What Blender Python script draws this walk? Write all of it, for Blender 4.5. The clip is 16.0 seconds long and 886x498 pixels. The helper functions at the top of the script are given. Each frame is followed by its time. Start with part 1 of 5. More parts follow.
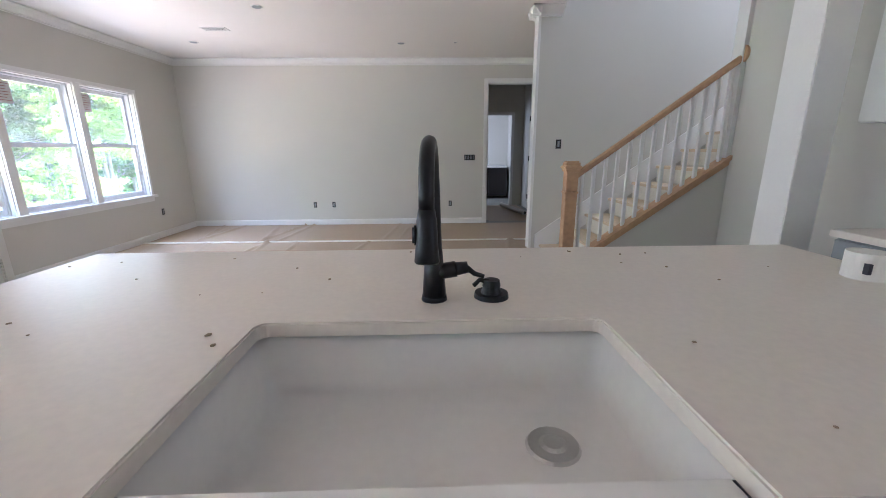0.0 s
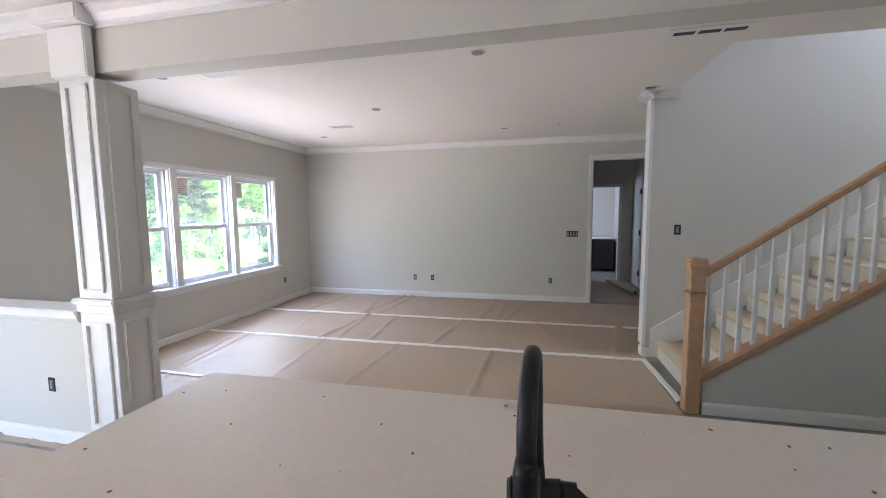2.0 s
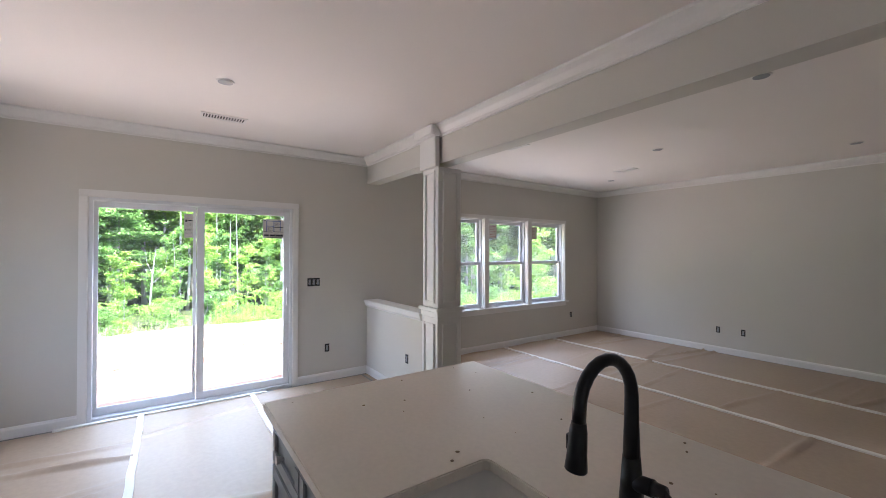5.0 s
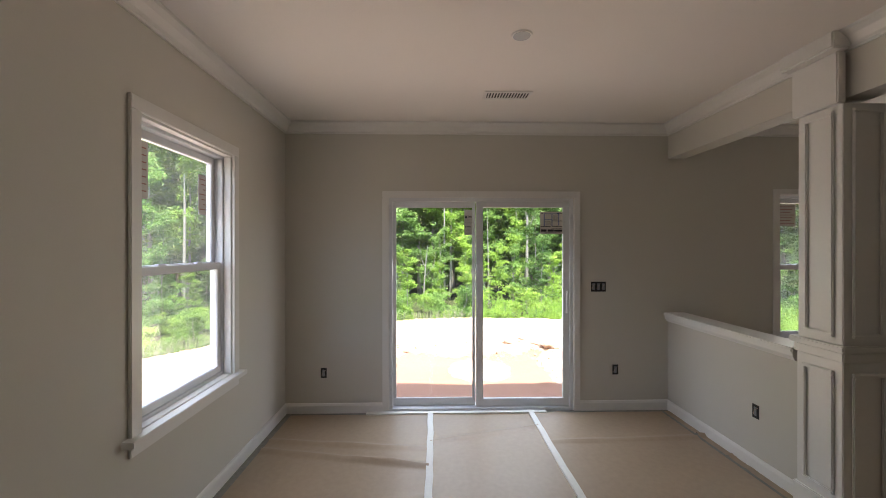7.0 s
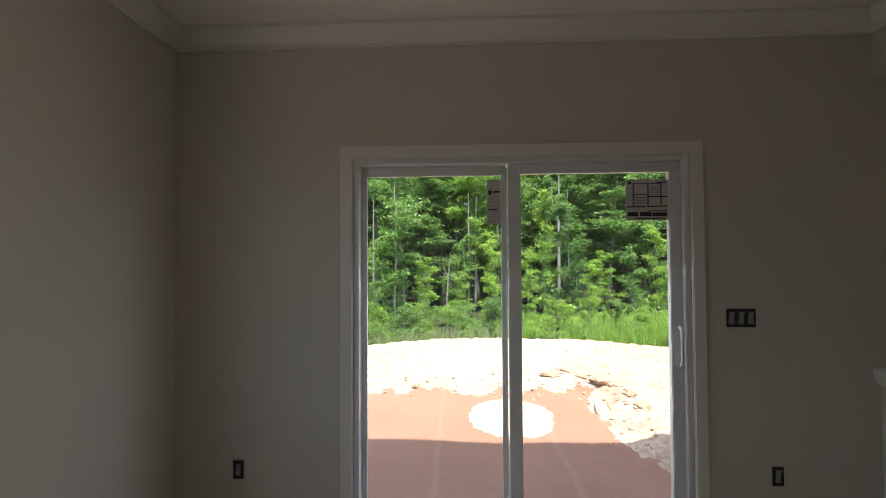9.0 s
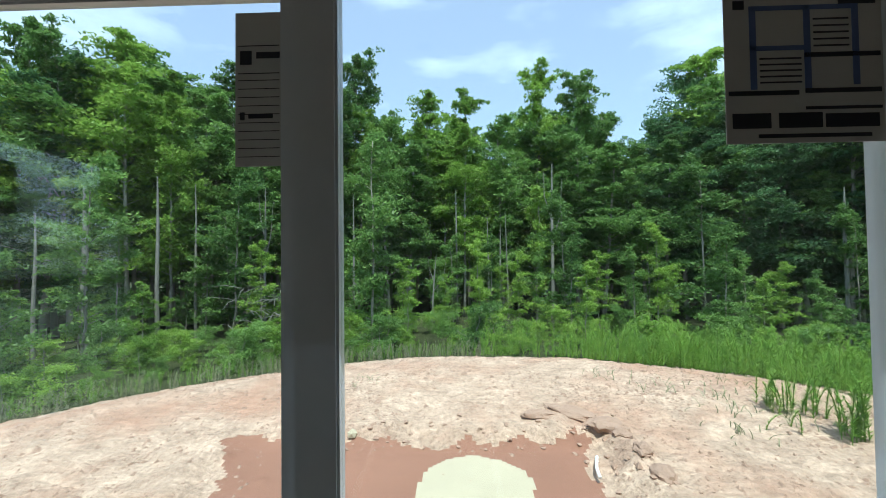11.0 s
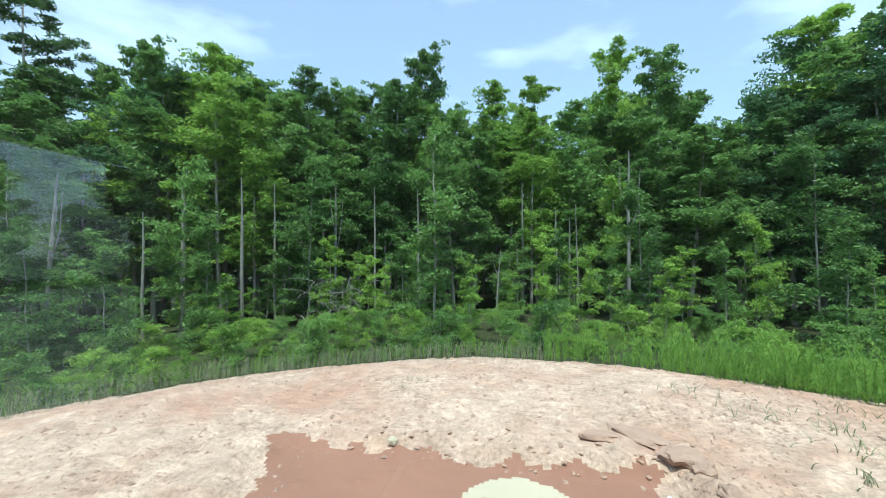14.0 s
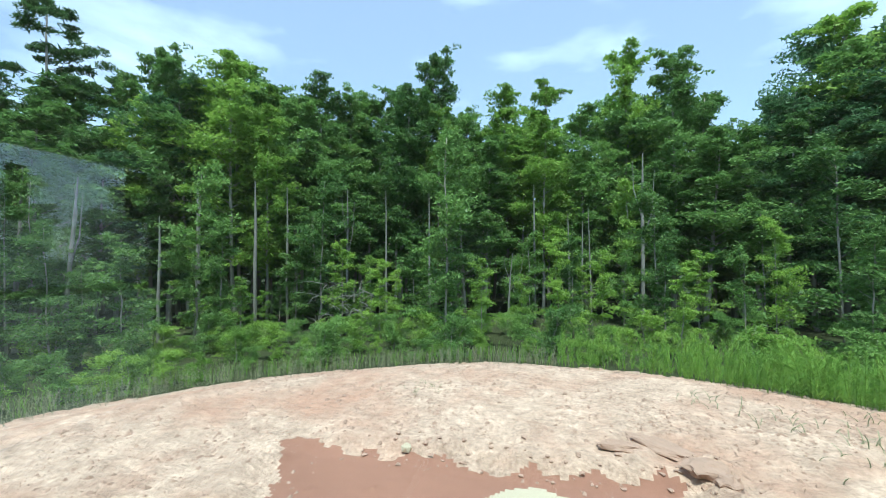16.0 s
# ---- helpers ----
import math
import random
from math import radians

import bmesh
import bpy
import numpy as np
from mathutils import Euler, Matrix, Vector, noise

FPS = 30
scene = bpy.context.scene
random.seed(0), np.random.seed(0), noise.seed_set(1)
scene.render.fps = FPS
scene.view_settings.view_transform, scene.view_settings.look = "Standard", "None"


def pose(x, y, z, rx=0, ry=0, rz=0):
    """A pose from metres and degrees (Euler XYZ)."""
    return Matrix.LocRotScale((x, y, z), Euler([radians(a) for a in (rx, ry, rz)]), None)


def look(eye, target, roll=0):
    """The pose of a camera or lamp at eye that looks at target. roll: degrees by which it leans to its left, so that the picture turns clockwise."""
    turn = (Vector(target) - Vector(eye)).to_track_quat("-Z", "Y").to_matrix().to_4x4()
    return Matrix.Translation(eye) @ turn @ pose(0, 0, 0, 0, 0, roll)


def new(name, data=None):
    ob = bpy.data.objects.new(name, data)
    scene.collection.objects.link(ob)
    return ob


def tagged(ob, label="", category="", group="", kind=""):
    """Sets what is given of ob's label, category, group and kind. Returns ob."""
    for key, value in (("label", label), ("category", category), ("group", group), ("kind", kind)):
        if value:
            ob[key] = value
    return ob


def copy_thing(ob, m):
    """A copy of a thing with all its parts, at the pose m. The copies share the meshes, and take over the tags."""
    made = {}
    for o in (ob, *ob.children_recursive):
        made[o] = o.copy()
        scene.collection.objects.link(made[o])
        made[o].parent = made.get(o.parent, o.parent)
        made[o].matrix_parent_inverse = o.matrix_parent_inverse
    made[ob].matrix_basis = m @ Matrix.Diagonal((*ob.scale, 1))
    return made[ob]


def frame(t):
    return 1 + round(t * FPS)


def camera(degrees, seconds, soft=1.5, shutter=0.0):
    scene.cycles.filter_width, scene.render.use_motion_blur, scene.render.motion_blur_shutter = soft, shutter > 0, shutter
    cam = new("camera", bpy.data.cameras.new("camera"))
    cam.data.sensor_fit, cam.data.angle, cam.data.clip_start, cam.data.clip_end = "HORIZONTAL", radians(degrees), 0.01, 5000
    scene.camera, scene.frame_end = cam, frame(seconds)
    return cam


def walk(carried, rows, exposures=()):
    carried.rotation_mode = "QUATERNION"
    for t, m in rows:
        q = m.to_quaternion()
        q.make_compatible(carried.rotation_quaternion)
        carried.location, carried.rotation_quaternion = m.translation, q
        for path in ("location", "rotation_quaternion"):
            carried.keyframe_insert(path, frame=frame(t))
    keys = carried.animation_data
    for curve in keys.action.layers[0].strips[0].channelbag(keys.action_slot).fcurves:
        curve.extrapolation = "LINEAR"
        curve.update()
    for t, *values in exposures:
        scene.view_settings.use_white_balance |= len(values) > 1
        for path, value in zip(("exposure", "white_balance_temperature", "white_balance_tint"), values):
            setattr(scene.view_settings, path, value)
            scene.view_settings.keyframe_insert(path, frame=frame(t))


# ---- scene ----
cam = camera(96.6, 16.0, soft=0.9)
PATH = [
    (0, (4.199, -2.103, 1.292), (4.25, -0.164, 0.804), -0.4),
    (0.5, (4.203, -2.024, 1.414), (4.174, -0.082, 0.938), -0.4),
    (1, (4.188, -1.938, 1.507), (4.041, 0.017, 1.114), -0.5),
    (1.5, (4.15, -1.909, 1.526), (3.824, 0.045, 1.254), -0.4),
    (2, (4.191, -1.93, 1.551), (3.756, 0.013, 1.361), -0.5),
    (2.5, (4.267, -1.894, 1.540), (3.776, 0.039, 1.391), -0.5),
    (3, (4.355, -1.795, 1.562), (3.757, 0.111, 1.454), -0.6),
    (3.5, (4.513, -1.788, 1.574), (3.659, 0.020, 1.520), -0.6),
    (4, (4.594, -1.838, 1.570), (3.489, -0.171, 1.549), -0.5),
    (4.5, (4.632, -2.017, 1.522), (3.287, -0.537, 1.545), -0.2),
    (5, (4.728, -2.103, 1.555), (3.088, -0.96, 1.569), 0.2),
    (7.5, (3.385, -2.285, 1.56), (1.386, -2.324, 1.573), -0.2),
    (8, (2.992, -2.221, 1.535), (0.993, -2.284, 1.562), -0.3),
    (8.5, (2.534, -2.178, 1.523), (0.536, -2.255, 1.554), -0.3),
    (8.7, (2.355, -2.16, 1.507), (0.357, -2.239, 1.547), -0.2),
    (10.8, (0.67, -1.692, 1.537), (-1.328, -1.772, 1.582), -0.8),
    (11, (0.534, -1.625, 1.542), (-1.465, -1.684, 1.59), -0.7),
    (11.5, (0.297, -1.515, 1.552), (-1.702, -1.559, 1.609), -0.5),
    (12, (0.142, -1.490, 1.512), (-1.857, -1.537, 1.574), -0.5),
    (12.5, (0.095, -1.465, 1.443), (-1.904, -1.507, 1.496), -0.4),
    (13, (0.110, -1.427, 1.457), (-1.888, -1.500, 1.485), -0.4),
    (13.5, (0.118, -1.404, 1.520), (-1.869, -1.627, 1.542), -0.5),
    (14, (0.124, -1.398, 1.587), (-1.835, -1.804, 1.608), -0.4),
    (14.5, (0.112, -1.411, 1.621), (-1.801, -1.995, 1.641), -0.5),
    (15, (0.092, -1.430, 1.639), (-1.762, -2.179, 1.666), -0.5),
    (15.5, (0.075, -1.430, 1.624), (-1.772, -2.197, 1.658), -0.5),
    (16, (0.088, -1.452, 1.603), (-1.859, -1.909, 1.641), -0.3),
]
EXPOSURES = [(0.0, 4.5, 5300, 20), (1.5, 4.4, 5350, 20), (3.0, 4.25, 5450, 20), (4.5, 3.9, 5600, 22), (5.2, 3.2, 5750, 22), (7.3, 2.25, 6650, 20), (8.0, 1.95, 6650, 20), (8.7, 1.7, 6600, 18), (10.8, 0.5, 5750, 4), (16.0, 0.5, 5600, 4)]
walk(cam, [(t, look(eye, aim, lean)) for t, eye, aim, lean in PATH], EXPOSURES)

# ---- sky, sun, window light and a fill lamp ----
SUN_EL, SUN_AZ = radians(70), radians(10)          # azimuth from +x towards +y
world = bpy.data.worlds.new("sky")
scene.world = world
world.use_nodes = True
wn, wl = world.node_tree.nodes, world.node_tree.links
wn.clear()
sky = wn.new("ShaderNodeTexSky")
sky.sky_type, sky.sun_disc = "NISHITA", False
sky.sun_elevation, sky.sun_rotation = SUN_EL, radians(90) - SUN_AZ
sky.air_density, sky.dust_density = 1.0, 1.0
tc, mp = wn.new("ShaderNodeTexCoord"), wn.new("ShaderNodeMapping")
mp.inputs["Scale"].default_value = (1.6, 1.6, 5.0)
nz, rp = wn.new("ShaderNodeTexNoise"), wn.new("ShaderNodeValToRGB")
nz.inputs["Scale"].default_value, nz.inputs["Detail"].default_value, nz.inputs["Roughness"].default_value = 1.7, 6, 0.55
rp.color_ramp.elements[0].position, rp.color_ramp.elements[1].position = 0.5, 0.72
rp.color_ramp.elements[0].color = (0.22, 0.22, 0.22, 1)
rp.color_ramp.elements[1].color = (0.6, 0.6, 0.6, 1)
mx = wn.new("ShaderNodeMix")
mx.data_type = "RGBA"
bg, wo = wn.new("ShaderNodeBackground"), wn.new("ShaderNodeOutputWorld")
mx.inputs["B"].default_value = (9.0, 9.9, 11.4, 1)
wl.new(tc.outputs["Generated"], mp.inputs["Vector"])
wl.new(mp.outputs["Vector"], nz.inputs["Vector"])
wl.new(nz.outputs["Fac"], rp.inputs["Fac"])
wl.new(rp.outputs["Color"], mx.inputs["Factor"])
wl.new(sky.outputs["Color"], mx.inputs["A"])
wl.new(mx.outputs["Result"], bg.inputs["Color"])
wl.new(bg.outputs["Background"], wo.inputs["Surface"])
bg.inputs["Strength"].default_value = 0.15

sun_dir = Vector((math.cos(SUN_EL) * math.cos(SUN_AZ), math.cos(SUN_EL) * math.sin(SUN_AZ), math.sin(SUN_EL)))
sl = bpy.data.lights.new("sun", "SUN")
sl.energy, sl.angle, sl.color = 4.2, radians(0.53), (1.0, 0.95, 0.87)
so = new("sun", sl)
so.matrix_world = look(sun_dir * 50, (0, 0, 0))


def area_lamp(name, centre, towards, w, h, watts, color=(0.93, 0.97, 1.0)):
    """An area lamp that stands in for daylight from an opening, or adds fill."""
    d = bpy.data.lights.new(name, "AREA")
    d.shape, d.size, d.size_y, d.energy, d.color = "RECTANGLE", w, h, watts, color
    o = new(name, d)
    o.matrix_world = look(centre, towards)
    return o


# area lamps stand in: sky light falls in downwards, light from the sunlit clay upwards
SKYBLUE, CLAYGLOW = (0.86, 0.94, 1.0), (1.0, 0.86, 0.68)
area_lamp("daylight_slider", (-0.16, -1.81, 1.15), (4, -1.81, -0.9), 1.7, 1.65, 1.9, SKYBLUE)
area_lamp("groundlight_slider", (-0.15, -1.81, 1.0), (4, -1.81, 2.6), 1.7, 1.65, 1.15, CLAYGLOW)
area_lamp("daylight_triple", (-0.16, 2.5, 1.4), (5, 2.5, -0.7), 2.7, 1.35, 2.2, SKYBLUE)
area_lamp("groundlight_triple", (-0.15, 2.5, 1.38), (5, 2.5, 3.2), 2.7, 1.35, 2.0, CLAYGLOW)
area_lamp("daylight_south", (1.45, -3.83, 1.48), (1.45, 0, 1.4), 0.85, 1.4, 0.85)
# stands in for an unseen upstairs window; no opening is built
area_lamp("daylight_stair", (8.9, 1.9, 4.4), (5.5, 2.0, 2.6), 0.9, 1.3, 3.1, (0.85, 0.92, 1.0))
# added fill lamp inside the kitchen's east wall, which has no window
area_lamp("fill_front", (6.62, -2.6, 1.6), (3.0, -1.5, 1.2), 1.2, 1.0, 0.22)
# stands in for an unseen bathroom window; the side wall is solid
area_lamp("daylight_bath", (4.45, 8.2, 1.6), (6.0, 8.2, 1.2), 0.7, 0.8, 1.1, (0.85, 0.92, 1.0))

# ---- materials ----


def material(name, color, rough=0.6, metal=0.0, vary=0.08, scale=6.0, fine=80.0, bump=0.08, island=0.0, per_object=0.0, spec=0.5, tint=None):
    """A surface with variation at two scales, fine relief and, where wanted, a change from piece to piece."""
    m = bpy.data.materials.new(name)
    m.use_nodes = True
    n, l = m.node_tree.nodes, m.node_tree.links
    b = n["Principled BSDF"]
    b.inputs["Roughness"].default_value, b.inputs["Metallic"].default_value = rough, metal
    b.inputs["Specular IOR Level"].default_value = spec
    co = n.new("ShaderNodeTexCoord")
    big, small = n.new("ShaderNodeTexNoise"), n.new("ShaderNodeTexNoise")
    big.inputs["Scale"].default_value, big.inputs["Detail"].default_value = scale, 5
    small.inputs["Scale"].default_value, small.inputs["Detail"].default_value = fine, 3
    l.new(co.outputs["Object"], big.inputs["Vector"])
    l.new(co.outputs["Object"], small.inputs["Vector"])
    add = n.new("ShaderNodeMath")
    add.operation = "ADD"
    l.new(big.outputs["Fac"], add.inputs[0])
    l.new(small.outputs["Fac"], add.inputs[1])
    last = add.outputs[0]
    for kind, amount in (("ShaderNodeNewGeometry", island), ("ShaderNodeObjectInfo", per_object)):
        if amount:
            src = n.new(kind)
            ma = n.new("ShaderNodeMath")
            ma.operation = "MULTIPLY_ADD"
            l.new(src.outputs["Random Per Island" if island and kind.endswith("Geometry") else "Random"], ma.inputs[0])
            ma.inputs[1].default_value = amount
            l.new(last, ma.inputs[2])
            last = ma.outputs[0]
    ramp = n.new("ShaderNodeMapRange")
    ramp.inputs["From Min"].default_value, ramp.inputs["From Max"].default_value = 0.6, 1.4 + island + per_object
    l.new(last, ramp.inputs["Value"])
    mix = n.new("ShaderNodeMix")
    mix.data_type = "RGBA"
    lo = [max(0.0, c * (1 - vary)) for c in color]
    hi = [min(1.0, c * (1 + vary)) for c in (tint or color)]
    mix.inputs["A"].default_value, mix.inputs["B"].default_value = (*lo, 1), (*hi, 1)
    l.new(ramp.outputs["Result"], mix.inputs["Factor"])
    l.new(mix.outputs["Result"], b.inputs["Base Color"])
    if bump:
        bp = n.new("ShaderNodeBump")
        bp.inputs["Strength"].default_value, bp.inputs["Distance"].default_value = bump, 0.004
        l.new(small.outputs["Fac"], bp.inputs["Height"])
        l.new(bp.outputs["Normal"], b.inputs["Normal"])
    return m


def leaf_material(name, dark, light):
    """Foliage: light comes back from it and through it, and leaf differs from leaf."""
    m = bpy.data.materials.new(name)
    m.use_nodes = True
    n, l = m.node_tree.nodes, m.node_tree.links
    n.clear()
    geo, info = n.new("ShaderNodeNewGeometry"), n.new("ShaderNodeObjectInfo")
    mix = n.new("ShaderNodeMix")
    mix.data_type = "RGBA"
    mix.inputs["A"].default_value, mix.inputs["B"].default_value = (*dark, 1), (*light, 1)
    ma = n.new("ShaderNodeMath")
    ma.operation = "MULTIPLY_ADD"
    half = n.new("ShaderNodeMath")
    half.operation = "MULTIPLY"
    half.inputs[1].default_value = 0.5
    l.new(info.outputs["Random"], half.inputs[0])
    ma.inputs[1].default_value = 0.5
    l.new(geo.outputs["Random Per Island"], ma.inputs[0])
    l.new(half.outputs[0], ma.inputs[2])
    l.new(ma.outputs[0], mix.inputs["Factor"])
    d, t, g = n.new("ShaderNodeBsdfDiffuse"), n.new("ShaderNodeBsdfTranslucent"), n.new("ShaderNodeBsdfGlossy")
    g.inputs["Roughness"].default_value = 0.45
    a, b2, o = n.new("ShaderNodeMixShader"), n.new("ShaderNodeMixShader"), n.new("ShaderNodeOutputMaterial")
    a.inputs[0].default_value, b2.inputs[0].default_value = 0.45, 0.015
    l.new(mix.outputs["Result"], d.inputs["Color"])
    l.new(mix.outputs["Result"], t.inputs["Color"])
    l.new(d.outputs[0], a.inputs[1])
    l.new(t.outputs[0], a.inputs[2])
    l.new(a.outputs[0], b2.inputs[1])
    l.new(g.outputs[0], b2.inputs[2])
    l.new(b2.outputs[0], o.inputs["Surface"])
    return m


def glass_material(name, tint, haze):
    m = bpy.data.materials.new(name)
    m.use_nodes = True
    n, l = m.node_tree.nodes, m.node_tree.links
    n.clear()
    t, g, f = n.new("ShaderNodeBsdfTransparent"), n.new("ShaderNodeBsdfGlossy"), n.new("ShaderNodeLayerWeight")
    t.inputs["Color"].default_value = (*tint, 1)
    g.inputs["Roughness"].default_value = 0.01
    f.inputs["Blend"].default_value = 0.12
    a, o = n.new("ShaderNodeMixShader"), n.new("ShaderNodeOutputMaterial")
    gain = n.new("ShaderNodeMath")
    gain.operation, gain.use_clamp = "MULTIPLY_ADD", True
    gain.inputs[1].default_value, gain.inputs[2].default_value = 0.3, 0.018
    l.new(f.outputs["Facing"], gain.inputs[0])
    l.new(gain.outputs[0], a.inputs[0])
    l.new(t.outputs[0], a.inputs[1])
    l.new(g.outputs[0], a.inputs[2])
    # pale film over the pane: veiling glare put into the glass, with some dust
    film, over = n.new("ShaderNodeBsdfTranslucent"), n.new("ShaderNodeMixShader")
    film.inputs["Color"].default_value = (0.8, 0.8, 0.78, 1)
    spots, level = n.new("ShaderNodeTexNoise"), n.new("ShaderNodeMath")
    spots.inputs["Scale"].default_value, spots.inputs["Detail"].default_value = 3.0, 6
    level.operation = "MULTIPLY"
    level.inputs[1].default_value = haze * 2
    l.new(spots.outputs["Fac"], level.inputs[0])
    l.new(level.outputs[0], over.inputs[0])
    l.new(a.outputs[0], over.inputs[1])
    l.new(film.outputs[0], over.inputs[2])
    l.new(over.outputs[0], o.inputs["Surface"])
    return m


def clay_material(name):
    """Dry pale soil with red clay and stony patches."""
    m = material(name, (0.45, 0.315, 0.225), 0.95, vary=0.28, scale=2.4, fine=22.0, bump=1.0, spec=0.1, tint=(0.53, 0.395, 0.29))
    n, l = m.node_tree.nodes, m.node_tree.links
    n["Bump"].inputs["Distance"].default_value = 0.03
    b = n["Principled BSDF"]
    old = b.inputs["Base Color"].links[0].from_socket
    co = n.new("ShaderNodeTexCoord")
    nz2, rp2 = n.new("ShaderNodeTexNoise"), n.new("ShaderNodeValToRGB")
    nz2.inputs["Scale"].default_value, nz2.inputs["Detail"].default_value, nz2.inputs["Roughness"].default_value = 0.55, 8, 0.65
    rp2.color_ramp.elements[0].position, rp2.color_ramp.elements[1].position = 0.48, 0.66
    l.new(co.outputs["Object"], nz2.inputs["Vector"])
    l.new(nz2.outputs["Fac"], rp2.inputs["Fac"])
    mix = n.new("ShaderNodeMix")
    mix.data_type = "RGBA"
    mix.inputs["B"].default_value = (0.44, 0.27, 0.185, 1)
    l.new(rp2.outputs["Color"], mix.inputs["Factor"])
    l.new(old, mix.inputs["A"])
    # darker and paler specks: the small shadows of crumbs put into the soil colour
    nz3, rp3, mul = n.new("ShaderNodeTexNoise"), n.new("ShaderNodeMapRange"), n.new("ShaderNodeMix")
    stretch = n.new("ShaderNodeMapping")
    stretch.inputs["Scale"].default_value = (1.7, 0.8, 1.0)
    nz3.inputs["Scale"].default_value, nz3.inputs["Detail"].default_value, nz3.inputs["Roughness"].default_value = 5.5, 10, 0.8
    rp3.inputs["From Min"].default_value, rp3.inputs["From Max"].default_value = 0.35, 0.62
    rp3.inputs["To Min"].default_value, rp3.inputs["To Max"].default_value = 0.70, 1.16
    mul.data_type, mul.blend_type = "RGBA", "MULTIPLY"
    mul.inputs["Factor"].default_value = 1.0
    l.new(co.outputs["Object"], stretch.inputs["Vector"])
    l.new(stretch.outputs["Vector"], nz3.inputs["Vector"])
    l.new(nz3.outputs["Fac"], rp3.inputs["Value"])
    l.new(mix.outputs["Result"], mul.inputs["A"])
    l.new(rp3.outputs["Result"], mul.inputs["B"])
    l.new(mul.outputs["Result"], b.inputs["Base Color"])
    return m


PAINT = material("greige_wall_paint", (0.595, 0.57, 0.51), 0.7, vary=0.02, scale=1.5, fine=160, bump=0.05, spec=0.3)
CEIL = material("ceiling_paint", (0.80, 0.76, 0.71), 0.85, vary=0.015, scale=1.2, fine=120, bump=0.06, spec=0.2)
TRIM = material("white_trim_paint", (0.75, 0.735, 0.70), 0.35, vary=0.02, scale=3, fine=60, bump=0.02)
VINYL = material("white_vinyl", (0.70, 0.71, 0.72), 0.3, vary=0.02, scale=4, fine=50, bump=0.0)
WOOD = material("unfinished_oak", (0.50, 0.31, 0.17), 0.55, vary=0.22, scale=3, fine=26, bump=0.1, per_object=0.2)
TREAD = material("dusty_pine_tread", (0.58, 0.46, 0.31), 0.65, vary=0.15, scale=4, fine=30, bump=0.1, per_object=0.3)
RISER = material("riser_paint", (0.66, 0.62, 0.52), 0.6, vary=0.08, scale=5, fine=40, bump=0.05)
PAPER = material("brown_floor_paper", (0.40, 0.30, 0.205), 0.42, vary=0.1, scale=1.1, fine=25, bump=0.25, per_object=0.15)
TAPE = material("white_tape", (0.78, 0.76, 0.70), 0.5, vary=0.06, scale=9, fine=60, bump=0.1)
FLOORM = material("grey_floorboards", (0.24, 0.24, 0.21), 0.5, vary=0.25, scale=4, fine=30, bump=0.1)
QUARTZ = material("dusty_quartz", (0.72, 0.66, 0.58), 0.32, vary=0.06, scale=2.2, fine=55, bump=0.03)
SINKM = material("white_fireclay", (0.80, 0.78, 0.74), 0.22, vary=0.03, scale=3, fine=40, bump=0.02)
BLACK = material("matte_black_metal", (0.014, 0.014, 0.015), 0.4, metal=0.3, vary=0.15, scale=12, fine=90, bump=0.03)
CHROME = material("brushed_nickel", (0.62, 0.60, 0.57), 0.28, metal=1.0, vary=0.05, scale=9, fine=90, bump=0.02)
CABGREY = material("grey_cabinet_paint", (0.25, 0.27, 0.28), 0.4, vary=0.05, scale=3, fine=60, bump=0.02)
BOXM = material("black_plastic_and_recess_shade", (0.02, 0.02, 0.022), 0.5, vary=0.2, scale=9, fine=60, bump=0.05)
COPPER = material("bare_wire", (0.5, 0.4, 0.3), 0.4, metal=0.6, vary=0.2, scale=20, fine=60, bump=0.0)
DEBRIS = material("dirt_crumbs", (0.22, 0.17, 0.11), 0.9, vary=0.4, scale=9, fine=60, bump=0.2, island=0.6)
DARKCAB = material("espresso_wood", (0.018, 0.014, 0.013), 0.35, vary=0.2, scale=3, fine=40, bump=0.03)
LABEL = material("label_paper", (0.62, 0.59, 0.55), 0.7, vary=0.03, scale=5, fine=60, bump=0.0)
INK = material("label_ink", (0.03, 0.03, 0.04), 0.7, vary=0.1, scale=5, fine=60, bump=0.0)
INKBLUE = material("label_blue", (0.12, 0.17, 0.36), 0.7, vary=0.1, scale=5, fine=60, bump=0.0)
SIDING = material("house_siding", (0.55, 0.55, 0.53), 0.7, vary=0.06, scale=2, fine=40, bump=0.1)
GLASS = glass_material("door_glass", (0.93, 0.965, 0.95), 0.006)
HAZYGLASS = glass_material("hazy_window_glass", (0.92, 0.95, 0.94), 0.03)
CLAY = clay_material("dry_clay_soil")
WET = material("damp_red_clay", (0.29, 0.15, 0.10), 0.85, vary=0.12, scale=1.3, fine=28, bump=0.6, spec=0.15)
PALE = material("pale_dried_silt", (0.50, 0.44, 0.31), 0.9, vary=0.07, scale=2, fine=30, bump=0.4, spec=0.15)
STONE = material("clay_stone", (0.38, 0.26, 0.19), 0.95, vary=0.25, scale=5, fine=30, bump=0.4, island=0.5, spec=0.1)
WHITEPIPE = material("white_pipe", (0.8, 0.8, 0.78), 0.4, vary=0.05, scale=5, fine=30, bump=0.0)
BARK = material("pale_grey_bark", (0.33, 0.30, 0.25), 0.9, vary=0.35, scale=2.2, fine=14, bump=0.6, per_object=0.4, spec=0.1)
DEADWOOD = material("dead_grey_wood", (0.24, 0.23, 0.195), 0.9, vary=0.25, scale=3, fine=20, bump=0.4, spec=0.1)
LEAF = leaf_material("broad_leaves", (0.042, 0.110, 0.030), (0.27, 0.44, 0.105))
